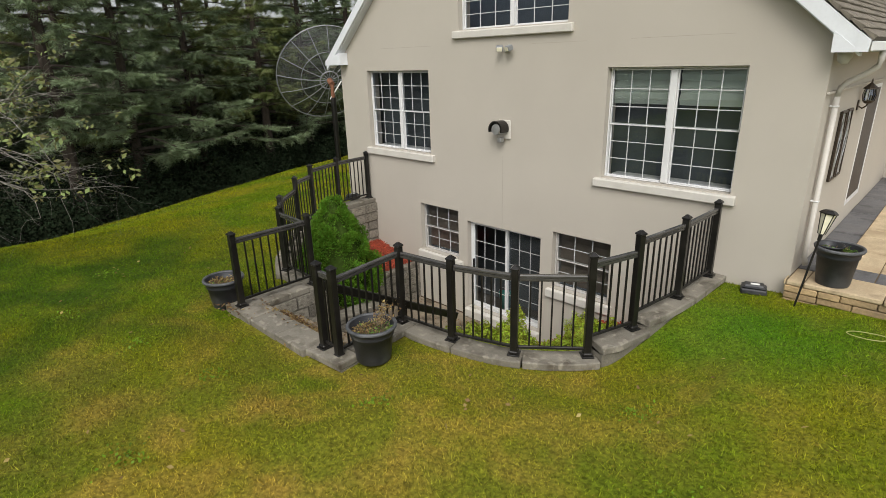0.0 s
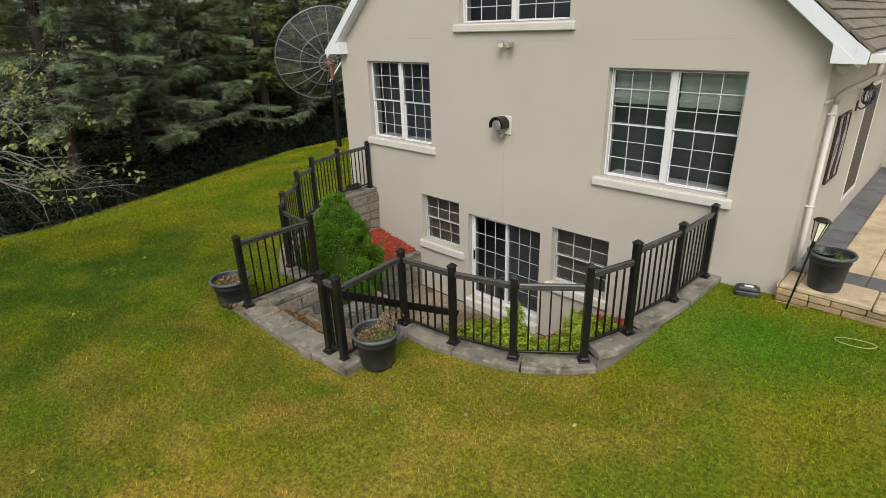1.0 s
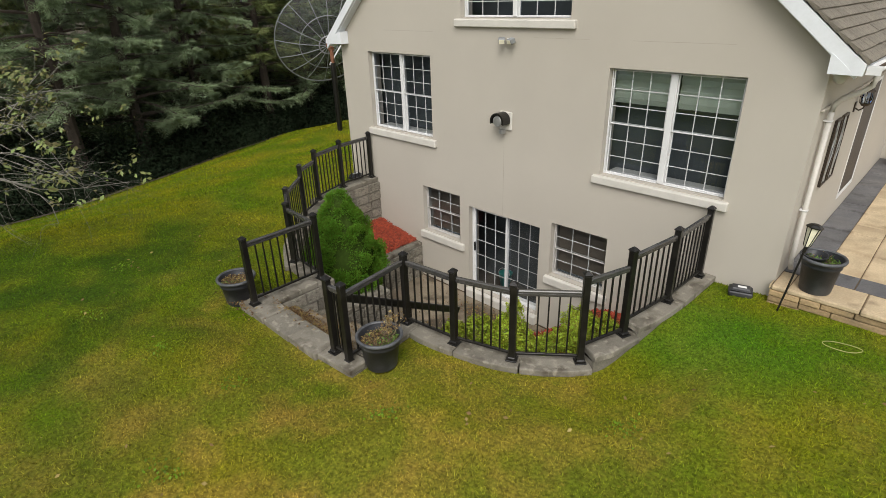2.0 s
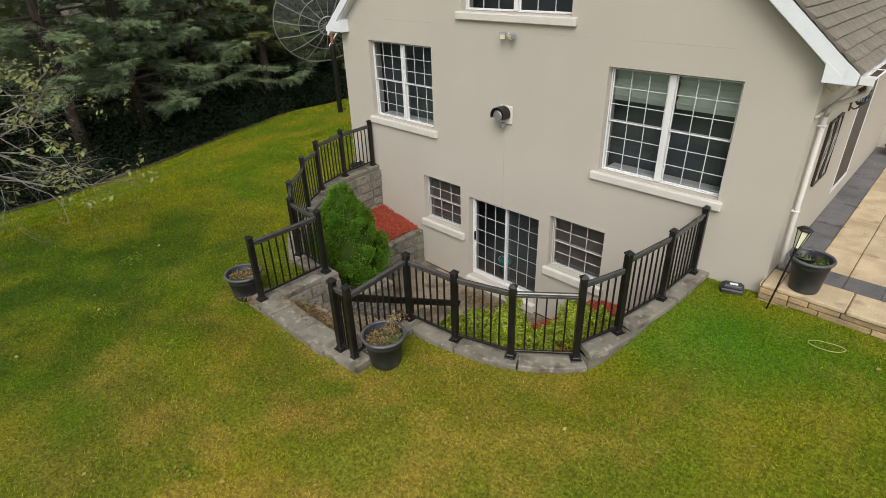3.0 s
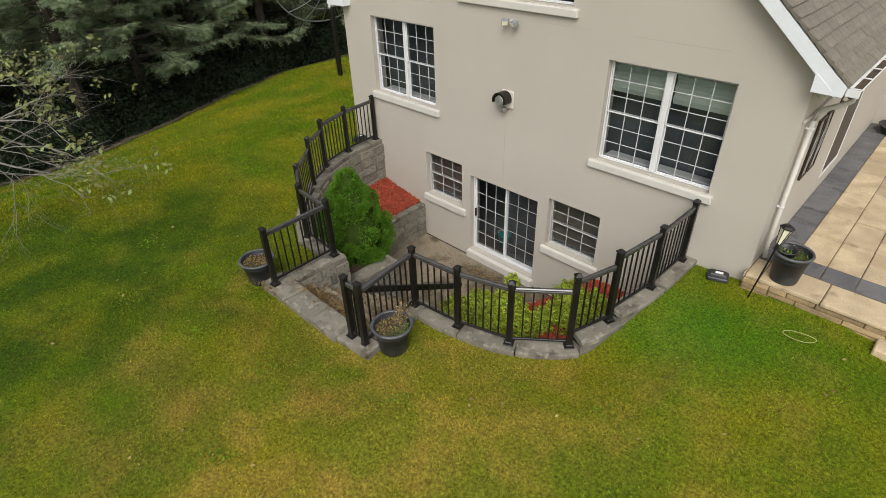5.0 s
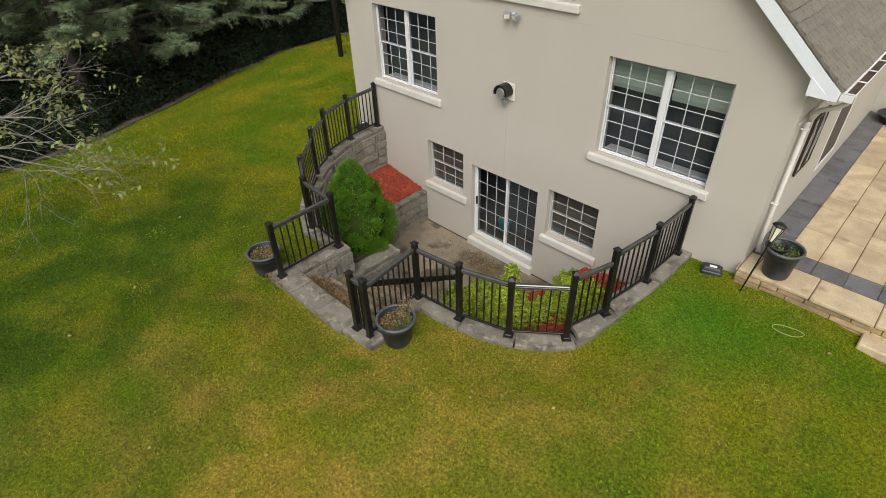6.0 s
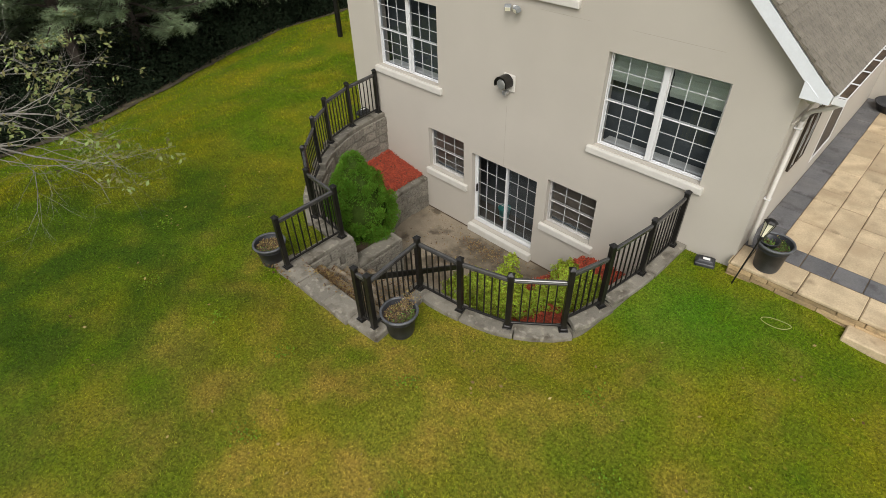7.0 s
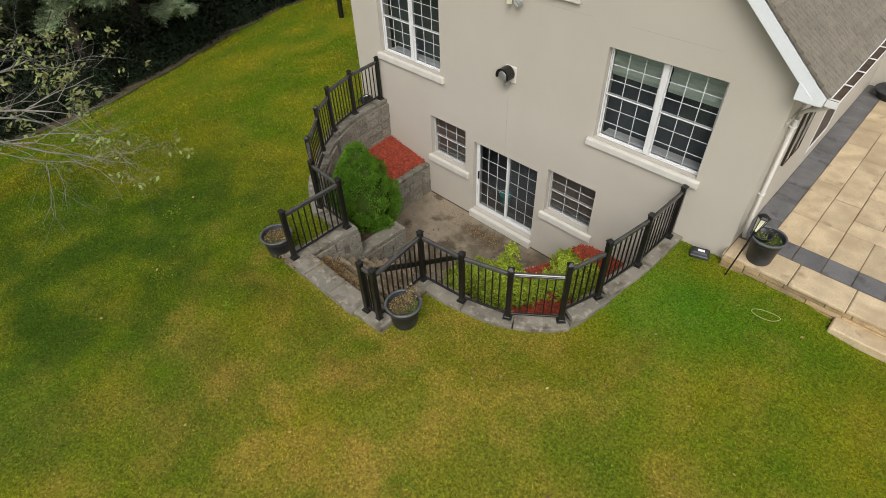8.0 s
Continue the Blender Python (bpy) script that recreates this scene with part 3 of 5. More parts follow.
# ---- sunken yard ----
tagged(link("patio_floor", box_bm(-1.75, 4.5, -4.6, 0.0, -0.25, YARD_Z), CONCRETE), "damp stained concrete floor of the sunken patio", "patio", kind="structure")


def offset_line(line, d):
    """A line moved sideways by d (to its left)."""
    out = []
    for i, p in enumerate(line):
        t = (line[min(i + 1, len(line) - 1)] - line[max(i - 1, 0)]).normalized()
        out.append(p + Vector((-t.y, t.x)) * d)
    return out


def ribbon_bm(line, half, z0, z1, bevel=0.0):
    """A wall along a line, half thick to either side."""
    bm = bmesh.new()
    a, b = offset_line(line, half), offset_line(line, -half)
    rows = [[bm.verts.new((p.x, p.y, z)) for p, z in ((l, z0), (l, z1), (r, z1), (r, z0))] for l, r in zip(a, b)]
    for p, q in zip(rows, rows[1:]):
        for k in range(4):
            bm.faces.new((p[k], p[(k + 1) % 4], q[(k + 1) % 4], q[k]))
    bm.faces.new(rows[0][::-1]), bm.faces.new(rows[-1])
    bmesh.ops.recalc_face_normals(bm, faces=bm.faces)
    if bevel:
        bmesh.ops.bevel(bm, geom=[e for e in bm.edges if e.is_manifold and e.calc_face_angle(0) > 0.9], offset=bevel, segments=1, affect="EDGES")
    return bm


def along(line, s):
    """The point at length s along a line."""
    for p, q in zip(line, line[1:]):
        d = (q - p).length
        if s <= d:
            return p + (q - p) * (s / d if d else 0)
        s -= d
    return line[-1].copy()


def length_of(line):
    return sum((q - p).length for p, q in zip(line, line[1:]))


def run_line(run):
    """The line of a run of posts, bent as the wall is."""
    keys = "abcdef" if run[0] in "abcde" else "klmnopq"
    if all(k in keys for k in run):
        i, j = keys.index(run[0]) * 8, keys.index(run[-1]) * 8
        return [Vector(p) for p in (LEFT_LINE if keys[0] == "a" else RIGHT_LINE)[i:j + 1]]
    return [Vector(POSTS[k]) for k in run]


def extend(line, a=0.0, b=0.0):
    line = [p.copy() for p in line]
    line[0] += (line[0] - line[1]).normalized() * a
    line[-1] += (line[-1] - line[-2]).normalized() * b
    return line


STEP_ENDS = {"abc": (-0.002, 0.10), "cd": (-0.10, 0.10), "def": (-0.10, 0.15), "fg": (-0.155, 0.16), "gh": (-0.165, 0.14), "ij": (0.15, 0.17), "jk": (-0.175, 0.14), "klmn": (-0.145, 0.10), "no": (-0.105, 0.12), "opq": (-0.125, 0.0)}
COPING = []
for run, z in CAPS:
    line = extend(run_line(run), *STEP_ENDS[run])
    if run == "abc":
        line[0] = Vector((-2.93, -0.004))
    if run == "opq":
        line[-1] = Vector((4.34, -0.004))
    low = -0.2 if run not in ("ij",) else 1.4
    wall = tagged(link("retaining_wall", ribbon_bm(line, 0.125, low, z - 0.085), MORTAR), "grey split-stone retaining wall around the sunken patio", "retaining wall", "retaining walls", "structure")
    COPING.append((wall, line, z))

# planter walls, landing and stairs
PLANTER_A = catmull([(-1.57, -0.004), (-1.57, -0.7), (-1.44, -1.33), (-0.95, -1.82), (-0.45, -2.05)], 6)
PLANTER_B = [Vector((0.0, -2.22)), Vector((0.0, -2.75)), Vector((0.0, -3.265))]
planter_a = tagged(link("planter_wall", ribbon_bm(PLANTER_A, 0.11, -0.1, 0.975), MORTAR), "low grey split-stone wall of the mulched planter", "retaining wall", "retaining walls", "structure")
planter_b = tagged(link("stair_wall", ribbon_bm(PLANTER_B, 0.11, -0.1, 1.31), MORTAR), "low grey split-stone wall beside the stairs", "retaining wall", "retaining walls", "structure")
planter_c = tagged(link("planter_return", ribbon_bm([Vector((-0.47, -2.06)), Vector((-0.112, -2.28))], 0.09, -0.1, 1.15), BLOCK), "short return of the planter wall", "retaining wall", "retaining walls", "structure")
COPING.append((planter_a, PLANTER_A, 1.05))
COPING.append((planter_b, PLANTER_B, 1.385))
bed_front = tagged(link("bed_wall", ribbon_bm(catmull([(2.78, -0.004), (2.62, -0.8), (2.15, -1.6), (1.82, -2.45), (1.86, -3.22)], 6), 0.09, -0.1, 0.95), BLOCK), "low grey stone edge of the shrub bed", "retaining wall", "retaining walls", "structure")

TREADS, RISE, GO = 10, 0.18, 0.24
stairs = thing("stairs", None, "concrete stairs down to the sunken patio, strewn with dead leaves", "stairs", kind="structure")
for k in range(TREADS - 1):
    y = -4.25 + GO * k
    part("tread", box_bm(0.128, 1.80, y, y + GO + 0.02, -0.1, 2.06 - RISE * (k + 1), 0.010), CONCRETE, stairs)
landing = thing("landing", None, "row of worn grey concrete slabs at the head of the stairs", "paving", kind="structure")
for k, (a, b) in enumerate(((-0.24, 0.42), (0.43, 1.04), (1.05, 1.625))):
    part("slab", box_bm(a, b, -4.645 + 0.01 * k, -4.255, 1.85, 2.072 - 0.006 * (k % 2), 0.012), CAP, landing)


def bed(name, poly, mat, height, label, step=0.06):
    xs, ys = np.arange(-3.2, 4.8, step), np.arange(-3.7, 0.04, step)
    X, Y = np.meshgrid(xs, ys, indexing="ij")
    Z = height(X, Y)
    Z = Z + 0.025 * np.sin(X * 17 + Y * 5) * np.cos(Y * 13 - X * 7)
    keep = inside(poly, X[:-1, :-1] + step / 2, Y[:-1, :-1] + step / 2)
    i, j = np.nonzero(keep)
    n = len(ys)
    F = np.stack([i * n + j, (i + 1) * n + j, (i + 1) * n + j + 1, i * n + j + 1], 1)
    return tagged(mesh_object(name, np.stack([X, Y, Z], -1).reshape(-1, 3), F, mat), label, "flower bed", kind="structure")


LEFT_BED = [(-2.93, 0.02)] + [tuple(p) for p in LEFT_LINE] + [(0.0, -3.27), (0.0, -2.25)] + [tuple(p) for p in PLANTER_A[::-1]]
RIGHT_BED = [(2.78, 0.02), (2.62, -0.8), (2.15, -1.6), (1.82, -2.45), (1.9, -3.3)] + [tuple(p) for p in RIGHT_LINE] + [(4.34, 0.02)]


def left_height(X, Y):
    return 1.04 + 0.18 * np.clip(-(X + 1.6), 0, 1.2) + 0.30 * np.clip((-Y - 1.6) / 1.2, 0, 1)


def right_height(X, Y):
    return 0.92 + 0.20 * np.clip((X - 2.2) / 0.9, 0, 1)


bed("planter_bed", LEFT_BED, EARTH, left_height, "planter earth covered with red bark mulch")
bed("shrub_bed", RIGHT_BED, EARTH, right_height, "shrub bed covered with red bark mulch")


def bark(poly, height, count, seed, label, limit=None):
    """Loose bark chips on a bed."""
    rng = np.random.default_rng(seed)
    P = rng.uniform((-3.0, -3.5), (4.5, -0.02), (count * 9, 2))
    P = P[inside(poly, P[:, 0], P[:, 1])]
    if limit:
        P = P[limit(P)]
    P = P[:count]
    n = len(P)
    ang, tilt, L, W = rng.uniform(0, 6.28, n), rng.normal(0, 0.35, n), rng.uniform(0.02, 0.055, n), rng.uniform(0.007, 0.018, n)
    u = np.stack([np.cos(ang), np.sin(ang), tilt], 1) * L[:, None]
    v = np.stack([-np.sin(ang), np.cos(ang), rng.normal(0, 0.3, n)], 1) * W[:, None]
    c = np.stack([P[:, 0], P[:, 1], height(P[:, 0], P[:, 1]) + rng.uniform(0.012, 0.05, n)], 1)
    h = np.array([0, 0, 0.012])
    V = np.stack([c - u - v, c + u - v * 0.6, c + u * 0.9 + v, c - u * 0.8 + v * 0.7, c + h], 1).reshape(-1, 3)
    base = np.arange(n)[:, None] * 5
    F = np.concatenate([base + np.array([[a, b, 4]]) for a, b in ((0, 1), (1, 2), (2, 3), (3, 0))])
    return tagged(mesh_object("bark_mulch", V, F, MULCH), label, "mulch", kind="stuff")


bark(LEFT_BED, left_height, 7000, 5, "loose brick-red bark chips in the planter", lambda P: P[:, 1] > -1.75 + 0.3 * np.sin(P[:, 0] * 5))
bark(RIGHT_BED, right_height, 9000, 6, "loose brick-red bark chips around the shrubs", lambda P: P[:, 0] + 0.35 * P[:, 1] > 2.02 + 0.12 * np.sin(P[:, 1] * 6))


# dark strip added where the patio meets the wall, standing in for shade
tagged(link("wall_joint", box_bm(-1.46, 2.62, -0.022, 0.002, YARD_Z - 0.01, YARD_Z + 0.014), EARTH), "dark strip painted as shade along the foot of the wall", "joint", kind="structure")


# ---- railings ----
# Lighter than the posts: part of the sky sheen is put into the colour.
RAIL_TOP = material("glossy_dark_rail_sheen", (0.045, 0.043, 0.040), 0.24, 0.0, tint=0.2, scale=6, grain=80, bump=0.03, dirt=(0.07, 0.065, 0.055), dirt_scale=5, dirt_amount=0.4, spec=0.8)


def railing(name, runs, label):
    """Dark metal railing: posts with caps and feet, and a panel of balusters between each two."""
    r = thing(name, None, label, "railing", "railings of the sunken patio")
    caps = dict(CAPS)
    high, low = {}, {}
    for run in runs:
        for k in run:
            high[k], low[k] = max(high.get(k, 0), caps[run]), min(low.get(k, 9), caps[run])
    foot = {k: (high[k] if k in "c" else low[k]) for k in high}
    for k in high:
        x, y = POSTS[k]
        m = pose(x, y, 0, 0, 0, {"a": 5, "b": 5, "c": 25, "d": 45, "e": 40, "f": 20, "m": 25, "n": 45, "l": 10, "o": 70}.get(k, 3))
        post = part("post", box_bm(-0.038, 0.038, -0.038, 0.038, foot[k] + 0.002, high[k] + 0.980, 0.006), BLACK_METAL, r)
        post.matrix_basis = m
        bm = bmesh.new()
        z = high[k] + 0.981
        add_box(bm, -0.047, 0.047, -0.047, 0.047, z, z + 0.022, 0.006)
        t = bmesh.ops.create_cone(bm, segments=4, radius1=0.057, radius2=0.016, depth=0.028, cap_ends=True, matrix=Matrix.Translation((0, 0, z + 0.036)) @ pose(0, 0, 0, 0, 0, 45))
        part("post_cap", bm, BLACK_METAL, post)
        bm = bmesh.new()
        z = foot[k]
        add_box(bm, -0.066, 0.066, -0.066, 0.066, z + 0.001, z + 0.018, 0.004)
        add_box(bm, -0.050, 0.050, -0.050, 0.050, z + 0.018, z + 0.052, 0.010)
        part("post_foot", bm, BLACK_METAL, post)
    for run in runs:
        z = caps[run]
        for p, q in zip(run, run[1:]):
            a, b = Vector((*POSTS[p], 0)), Vector((*POSTS[q], 0))
            d = b - a
            L, m = d.length, Matrix.Translation(a) @ Matrix.Rotation(math.atan2(d.y, d.x), 4, "Z")
            bm = bmesh.new()
            add_box(bm, 0.039, L - 0.039, -0.026, 0.026, z + 0.892, z + 0.930, 0.010)
            add_box(bm, 0.039, L - 0.039, -0.017, 0.017, z + 0.858, z + 0.891, 0.003)
            o = part("top_rail", bm, RAIL_TOP, r)
            o.matrix_basis = m
            o = part("bottom_rail", box_bm(0.039, L - 0.039, -0.016, 0.016, z + 0.075, z + 0.105, 0.003), BLACK_METAL, r)
            o.matrix_basis = m
            n = max(2, round((L - 0.09) / 0.108) - 1)
            me = None
            for k in range(n):
                x = 0.046 + (L - 0.092) * (k + 1) / (n + 1)
                if me is None:
                    o = part("baluster", box_bm(-0.0085, 0.0085, -0.0085, 0.0085, 0.105, 0.858), BLACK_METAL, r)
                    me = o.data
                else:
                    o = new("baluster", me)
                    o.parent = r
                o.matrix_basis = m @ Matrix.Translation((x, 0, z))
    return r


railing("railing", ["abc", "cd", "def", "fg", "gh"], "dark bronze metal railing on the stepped curved wall")
railing("railing", ["ij", "jk", "klmn", "no", "opq"], "dark bronze metal railing following the round wall")

RAIL_HIGH, RAIL_LOW = Vector((1.75, -4.38, 2.82)), Vector((1.75, -2.25, 1.66))
handrail = thing("handrail", None, "dark metal stair handrail sloping down to the patio", "handrail")
bm = bmesh.new()
d = RAIL_LOW - RAIL_HIGH
m = Matrix.Translation(RAIL_HIGH) @ d.to_track_quat("X", "Z").to_matrix().to_4x4()
part("rail", box_bm(0.03, d.length, -0.022, 0.022, -0.05, 0.05, 0.012, m), BLACK_METAL, handrail)
for t in (0.55, 0.97):
    p = RAIL_HIGH + d * t
    step = max(YARD_Z, 2.06 - RISE * (int((p.y + 4.25) / GO) + 1))
    part("upright", box_bm(p.x - 0.02, p.x + 0.02, p.y - 0.02, p.y + 0.02, step, p.z - 0.04), BLACK_METAL, handrail)


# ---- things on the wall and the lawn ----
STEEL = material("weathered_aluminium", (0.42, 0.42, 0.41), 0.4, 0.7, tint=0.12, scale=6, grain=50, bump=0.05)
DULL_STEEL = material("dull_aluminium", (0.25, 0.26, 0.26), 0.6, 0.3, tint=0.15, scale=6, grain=50, bump=0.03)
BRONZE = material("dark_bronze", (0.055, 0.042, 0.03), 0.45, 0.5, tint=0.2, scale=8, grain=60)
CREAM = material("frosted_cream_panel", (0.72, 0.68, 0.52), 0.4, tint=0.05, scale=6)
TWIG = material("dry_twig", (0.22, 0.17, 0.11), 0.9, tint=0.25, scale=12, grain=60, island=0.3)
WEED = leafy("weed_leaves", (0.10, 0.16, 0.03), 0.2)
DRY = leafy("dry_leaves", (0.26, 0.18, 0.07), 0.25, island=0.5)
LABEL = material("white_sticker", (0.75, 0.75, 0.73), 0.5, tint=0.04)
HOSE = material("pale_yellow_cord", (0.36, 0.37, 0.12), 0.6, tint=0.15, scale=8)


def leaf_cloud(name, points, normals, size, mat, parent, seed, aspect=0.5, jitter=0.6, kind_stuff=False):
    """Many small pointed leaves at points, facing roughly along normals."""
    rng = np.random.default_rng(seed)
    n = len(points)
    d = normals + rng.normal(0, jitter, (n, 3))
    d /= np.linalg.norm(d, axis=1)[:, None] + 1e-9
    a = np.cross(d, rng.normal(0, 1, (n, 3)))
    a /= np.linalg.norm(a, axis=1)[:, None] + 1e-9
    b = np.cross(d, a)
    L = (np.asarray(size) * rng.uniform(0.6, 1.25, n))[:, None]
    a, b = a * L, b * L * aspect
    V = np.stack([points - a, points + b + d * L * 0.12, points + a, points - b + d * L * 0.12], 1).reshape(-1, 3)
    k = np.arange(n)[:, None] * 4
    F = np.concatenate([k + np.array([[0, 1, 2]]), k + np.array([[0, 2, 3]])])
    return mesh_object(name, V, F, mat, parent)


# Paler than the tub: sky highlight and wear are put into its colour.
RIM = material("highlit_worn_plastic", (0.080, 0.083, 0.087), 0.5, tint=0.3, scale=9, grain=60, bump=0.05, dirt=(0.03, 0.03, 0.032), dirt_scale=6, dirt_amount=0.8)


def planter_pot(x, y, z, label, r=0.28, h=0.45, seed=1, inner=False, green=0.5, twigs=0):
    """A black plastic tub with a rolled rim and a ribbed band, earth and straggling plants."""
    t = thing("plant_pot", pose(x, y, z, 0, 0, seed * 40), label, "plant pot", "plant pots")
    bm = bmesh.new()
    k = r / 0.28
    prof = [(0.0, 0.0), (0.185 * k, 0.0), (0.19 * k, 0.01), (0.198 * k, 0.04), (0.232 * k, h - 0.115), (0.243 * k, h - 0.112), (0.247 * k, h - 0.09), (0.243 * k, h - 0.07), (0.255 * k, h - 0.055), (0.262 * k, h - 0.035), (0.279 * k, h - 0.032), (0.284 * k, h - 0.012), (0.278 * k, h), (0.252 * k, h), (0.246 * k, h - 0.012), (0.235 * k, h - 0.10), (0.2 * k, h - 0.12)]
    add_lathe(bm, prof, 40)
    bmesh.ops.remove_doubles(bm, verts=bm.verts, dist=1e-5)
    body = part("tub", bm, PLASTIC, t, smooth=True)
    bm = bmesh.new()
    rings = add_lathe(bm, [(0.001, h - 0.085), (0.08 * k, h - 0.08), (0.16 * k, h - 0.088), (0.238 * k, h - 0.092)], 24)
    for v in bm.verts:
        v.co.z += 0.012 * math.sin(v.co.x * 60 + seed) * math.cos(v.co.y * 50)
    part("earth", bm, EARTH, t, smooth=True)
    bm = bmesh.new()
    add_lathe(bm, [(0.281 * k, h - 0.026), (0.2865 * k, h - 0.010), (0.279 * k, h + 0.003), (0.252 * k, h + 0.003), (0.247 * k, h - 0.010)], 40)
    part("rim", bm, RIM, t, "worn rim, greyed for its sky highlight", smooth=True)
    rng = np.random.default_rng(seed)
    n = 420
    rr, aa = 0.225 * k * np.sqrt(rng.uniform(0, 1, n)), rng.uniform(0, 6.28, n)
    P = np.stack([rr * np.cos(aa), rr * np.sin(aa), h - 0.085 + rng.gamma(1.5, 0.012, n)], 1)
    up = np.tile((0, 0, 1.0), (n, 1))
    g = (P[:, 0] * math.cos(seed) + P[:, 1] * math.sin(seed)) / (0.2 * k) + rng.normal(0, 0.5, n) < (green * 2 - 1) * 1.2
    if g.any():
        tagged(leaf_cloud("weeds", P[g], up[g], 0.022, WEED, t, seed, 0.4, 0.8), "small green weeds", kind="stuff")
    if (~g).any():
        tagged(leaf_cloud("dead_leaves", P[~g], up[~g], 0.02, DRY, t, seed + 1, 0.35, 0.9), "dry brown stems and leaves", kind="stuff")
    if inner:
        bm = bmesh.new()
        add_lathe(bm, [(0.10, h - 0.10), (0.128, h + 0.012), (0.138, h + 0.016), (0.138, h - 0.004), (0.130, h - 0.006), (0.105, h - 0.10)], 28, (-0.085, -0.02, 0))
        part("inner_pot", bm, PLASTIC, t, "smaller black pot set inside", smooth=True)
    if twigs:
        bm = bmesh.new()
        tips = []
        for i in range(twigs):
            a, q = rng.uniform(-0.9, 0.9), rng.uniform(0.05, 0.16)
            p = Vector((q * math.cos(a), q * math.sin(a), h - 0.09))
            pts = [p]
            for s in range(4):
                p = p + Vector((rng.normal(0.025, 0.03), rng.normal(0, 0.03), rng.uniform(0.03, 0.075)))
                pts.append(p)
            add_tube(bm, pts, [0.003, 0.0025, 0.002, 0.0015, 0.001], 4)
            tips += pts[2:]
        part("stems", bm, TWIG, t, "dry upright stems")
        T = np.array([tuple(p) for p in tips])
        T = np.repeat(T, 5, 0) + rng.normal(0, 0.018, (len(T) * 5, 3))
        tagged(leaf_cloud("stem_leaves", T, np.tile((0, 0, 1.0), (len(T), 1)), 0.016, DRY, t, seed + 3, 0.4, 1.0), "dry brown leaves on stems")
    return t


planter_pot(2.345, -4.185, 2.07, "black plastic tub with dry weeds on the grass by the railing", r=0.265, h=0.41, seed=2, green=0.45, twigs=16)
planter_pot(-0.40, -4.545, float(ground_z(-0.40, -4.545)) - 0.01, "black plastic tub with earth, standing on the lawn beside the railing", r=0.265, h=0.41, seed=5, green=0.25)
planter_pot(5.615, 0.03, DECK_Z, "black plastic tub with green plants on the terrace edge", r=0.245, h=0.455, seed=9, inner=True, green=0.85)


def torch_light(foot, top, label):
    """A solar garden torch: a thin stake with a tapered lantern."""
    d = Vector(top) - Vector(foot)
    t = thing("garden_torch", Matrix.Translation(foot) @ d.to_track_quat("Z", "Y").to_matrix().to_4x4(), label, "garden light")
    L = d.length
    bm = bmesh.new()
    add_tube(bm, [(0, 0, -0.08), (0, 0, 0.0), (0, 0, L - 0.34)], [0.004, 0.012, 0.012], 8)
    part("stake", bm, BLACK_METAL, t)
    bm = bmesh.new()
    add_lathe(bm, [(0.001, L - 0.36), (0.02, L - 0.355), (0.022, L - 0.29), (0.034, L - 0.28), (0.001, L - 0.276)], 12)
    part("socket", bm, BLACK_METAL, t)
    za, zb, ra, rb = L - 0.275, L - 0.045, 0.034, 0.072
    for k in range(6):
        a, b = math.pi / 3 * k, math.pi / 3 * (k + 1)
        bm = bmesh.new()
        bm.faces.new([bm.verts.new((r * math.cos(q), r * math.sin(q), z)) for r, q, z in ((ra, a, za), (ra, b, za), (rb, b, zb), (rb, a, zb))])
        part("panel", bm, CREAM, t, "cream frosted panel")
        bm = bmesh.new()
        add_tube(bm, [(ra * 1.05 * math.cos(a), ra * 1.05 * math.sin(a), za), (rb * 1.05 * math.cos(a), rb * 1.05 * math.sin(a), zb)], 0.006, 5)
        part("rib", bm, BLACK_METAL, t)
    bm = bmesh.new()
    add_lathe(bm, [(0.001, zb), (0.090, zb), (0.093, zb + 0.012), (0.066, zb + 0.035), (0.045, zb + 0.045), (0.001, zb + 0.046)], 6)
    part("lid", bm, BLACK_METAL, t, "flat dark lid with solar cell")
    return t


torch_light((5.356, -0.34, float(ground_z(5.356, -0.34))), (5.485, -0.205, 3.40), "solar garden torch with cream panels, leaning on a thin stake")


def ground_box(x, y, turn, z=None, label="black plastic box with white sticker on the grass"):
    z = float(ground_z(x, y)) if z is None else z
    t = thing("bait_box", pose(x, y, z, 0, 0, turn) @ Matrix.Diagonal((0.84, 0.84, 0.84, 1)), label, "bait box", "bait boxes")
    bm = bmesh.new()
    add_box(bm, -0.17, 0.17, -0.11, 0.11, 0.0, 0.085, 0.018)
    part("base", bm, PLASTIC, t)
    bm = bmesh.new()
    add_box(bm, -0.165, 0.165, -0.105, 0.105, 0.088, 0.145, 0.02)
    for v in bm.verts:
        if v.co.z > 0.12:
            v.co.x, v.co.y = v.co.x * 0.82, v.co.y * 0.75
    lid = part("lid", bm, PLASTIC, t)
    bm = box_bm(-0.05, 0.07, -0.045, 0.015, 0.146, 0.149)
    part("sticker", bm, LABEL, lid, "white sticker")


ground_box(4.875, -0.175, 18)

bm = bmesh.new()
ring = [(0.18 * math.cos(a) + 0.012 * math.sin(3 * a), 0.085 * math.sin(a) + 0.01 * math.cos(2 * a), 0) for a in np.linspace(0, 2 * math.pi * 0.98, 40)]
ring = [Vector(p) for p in ring]
mm = pose(6.11, -0.79, 0, 0, 0, 12)
pts = []
for p in ring:
    q = mm @ p
    pts.append((q.x, q.y, float(ground_z(q.x, q.y)) + 0.035))
add_tube(bm, pts, 0.0045, 6)
tagged(link("cord_loop", bm, HOSE), "pale yellow plastic cord loop lying on the grass", "cord")

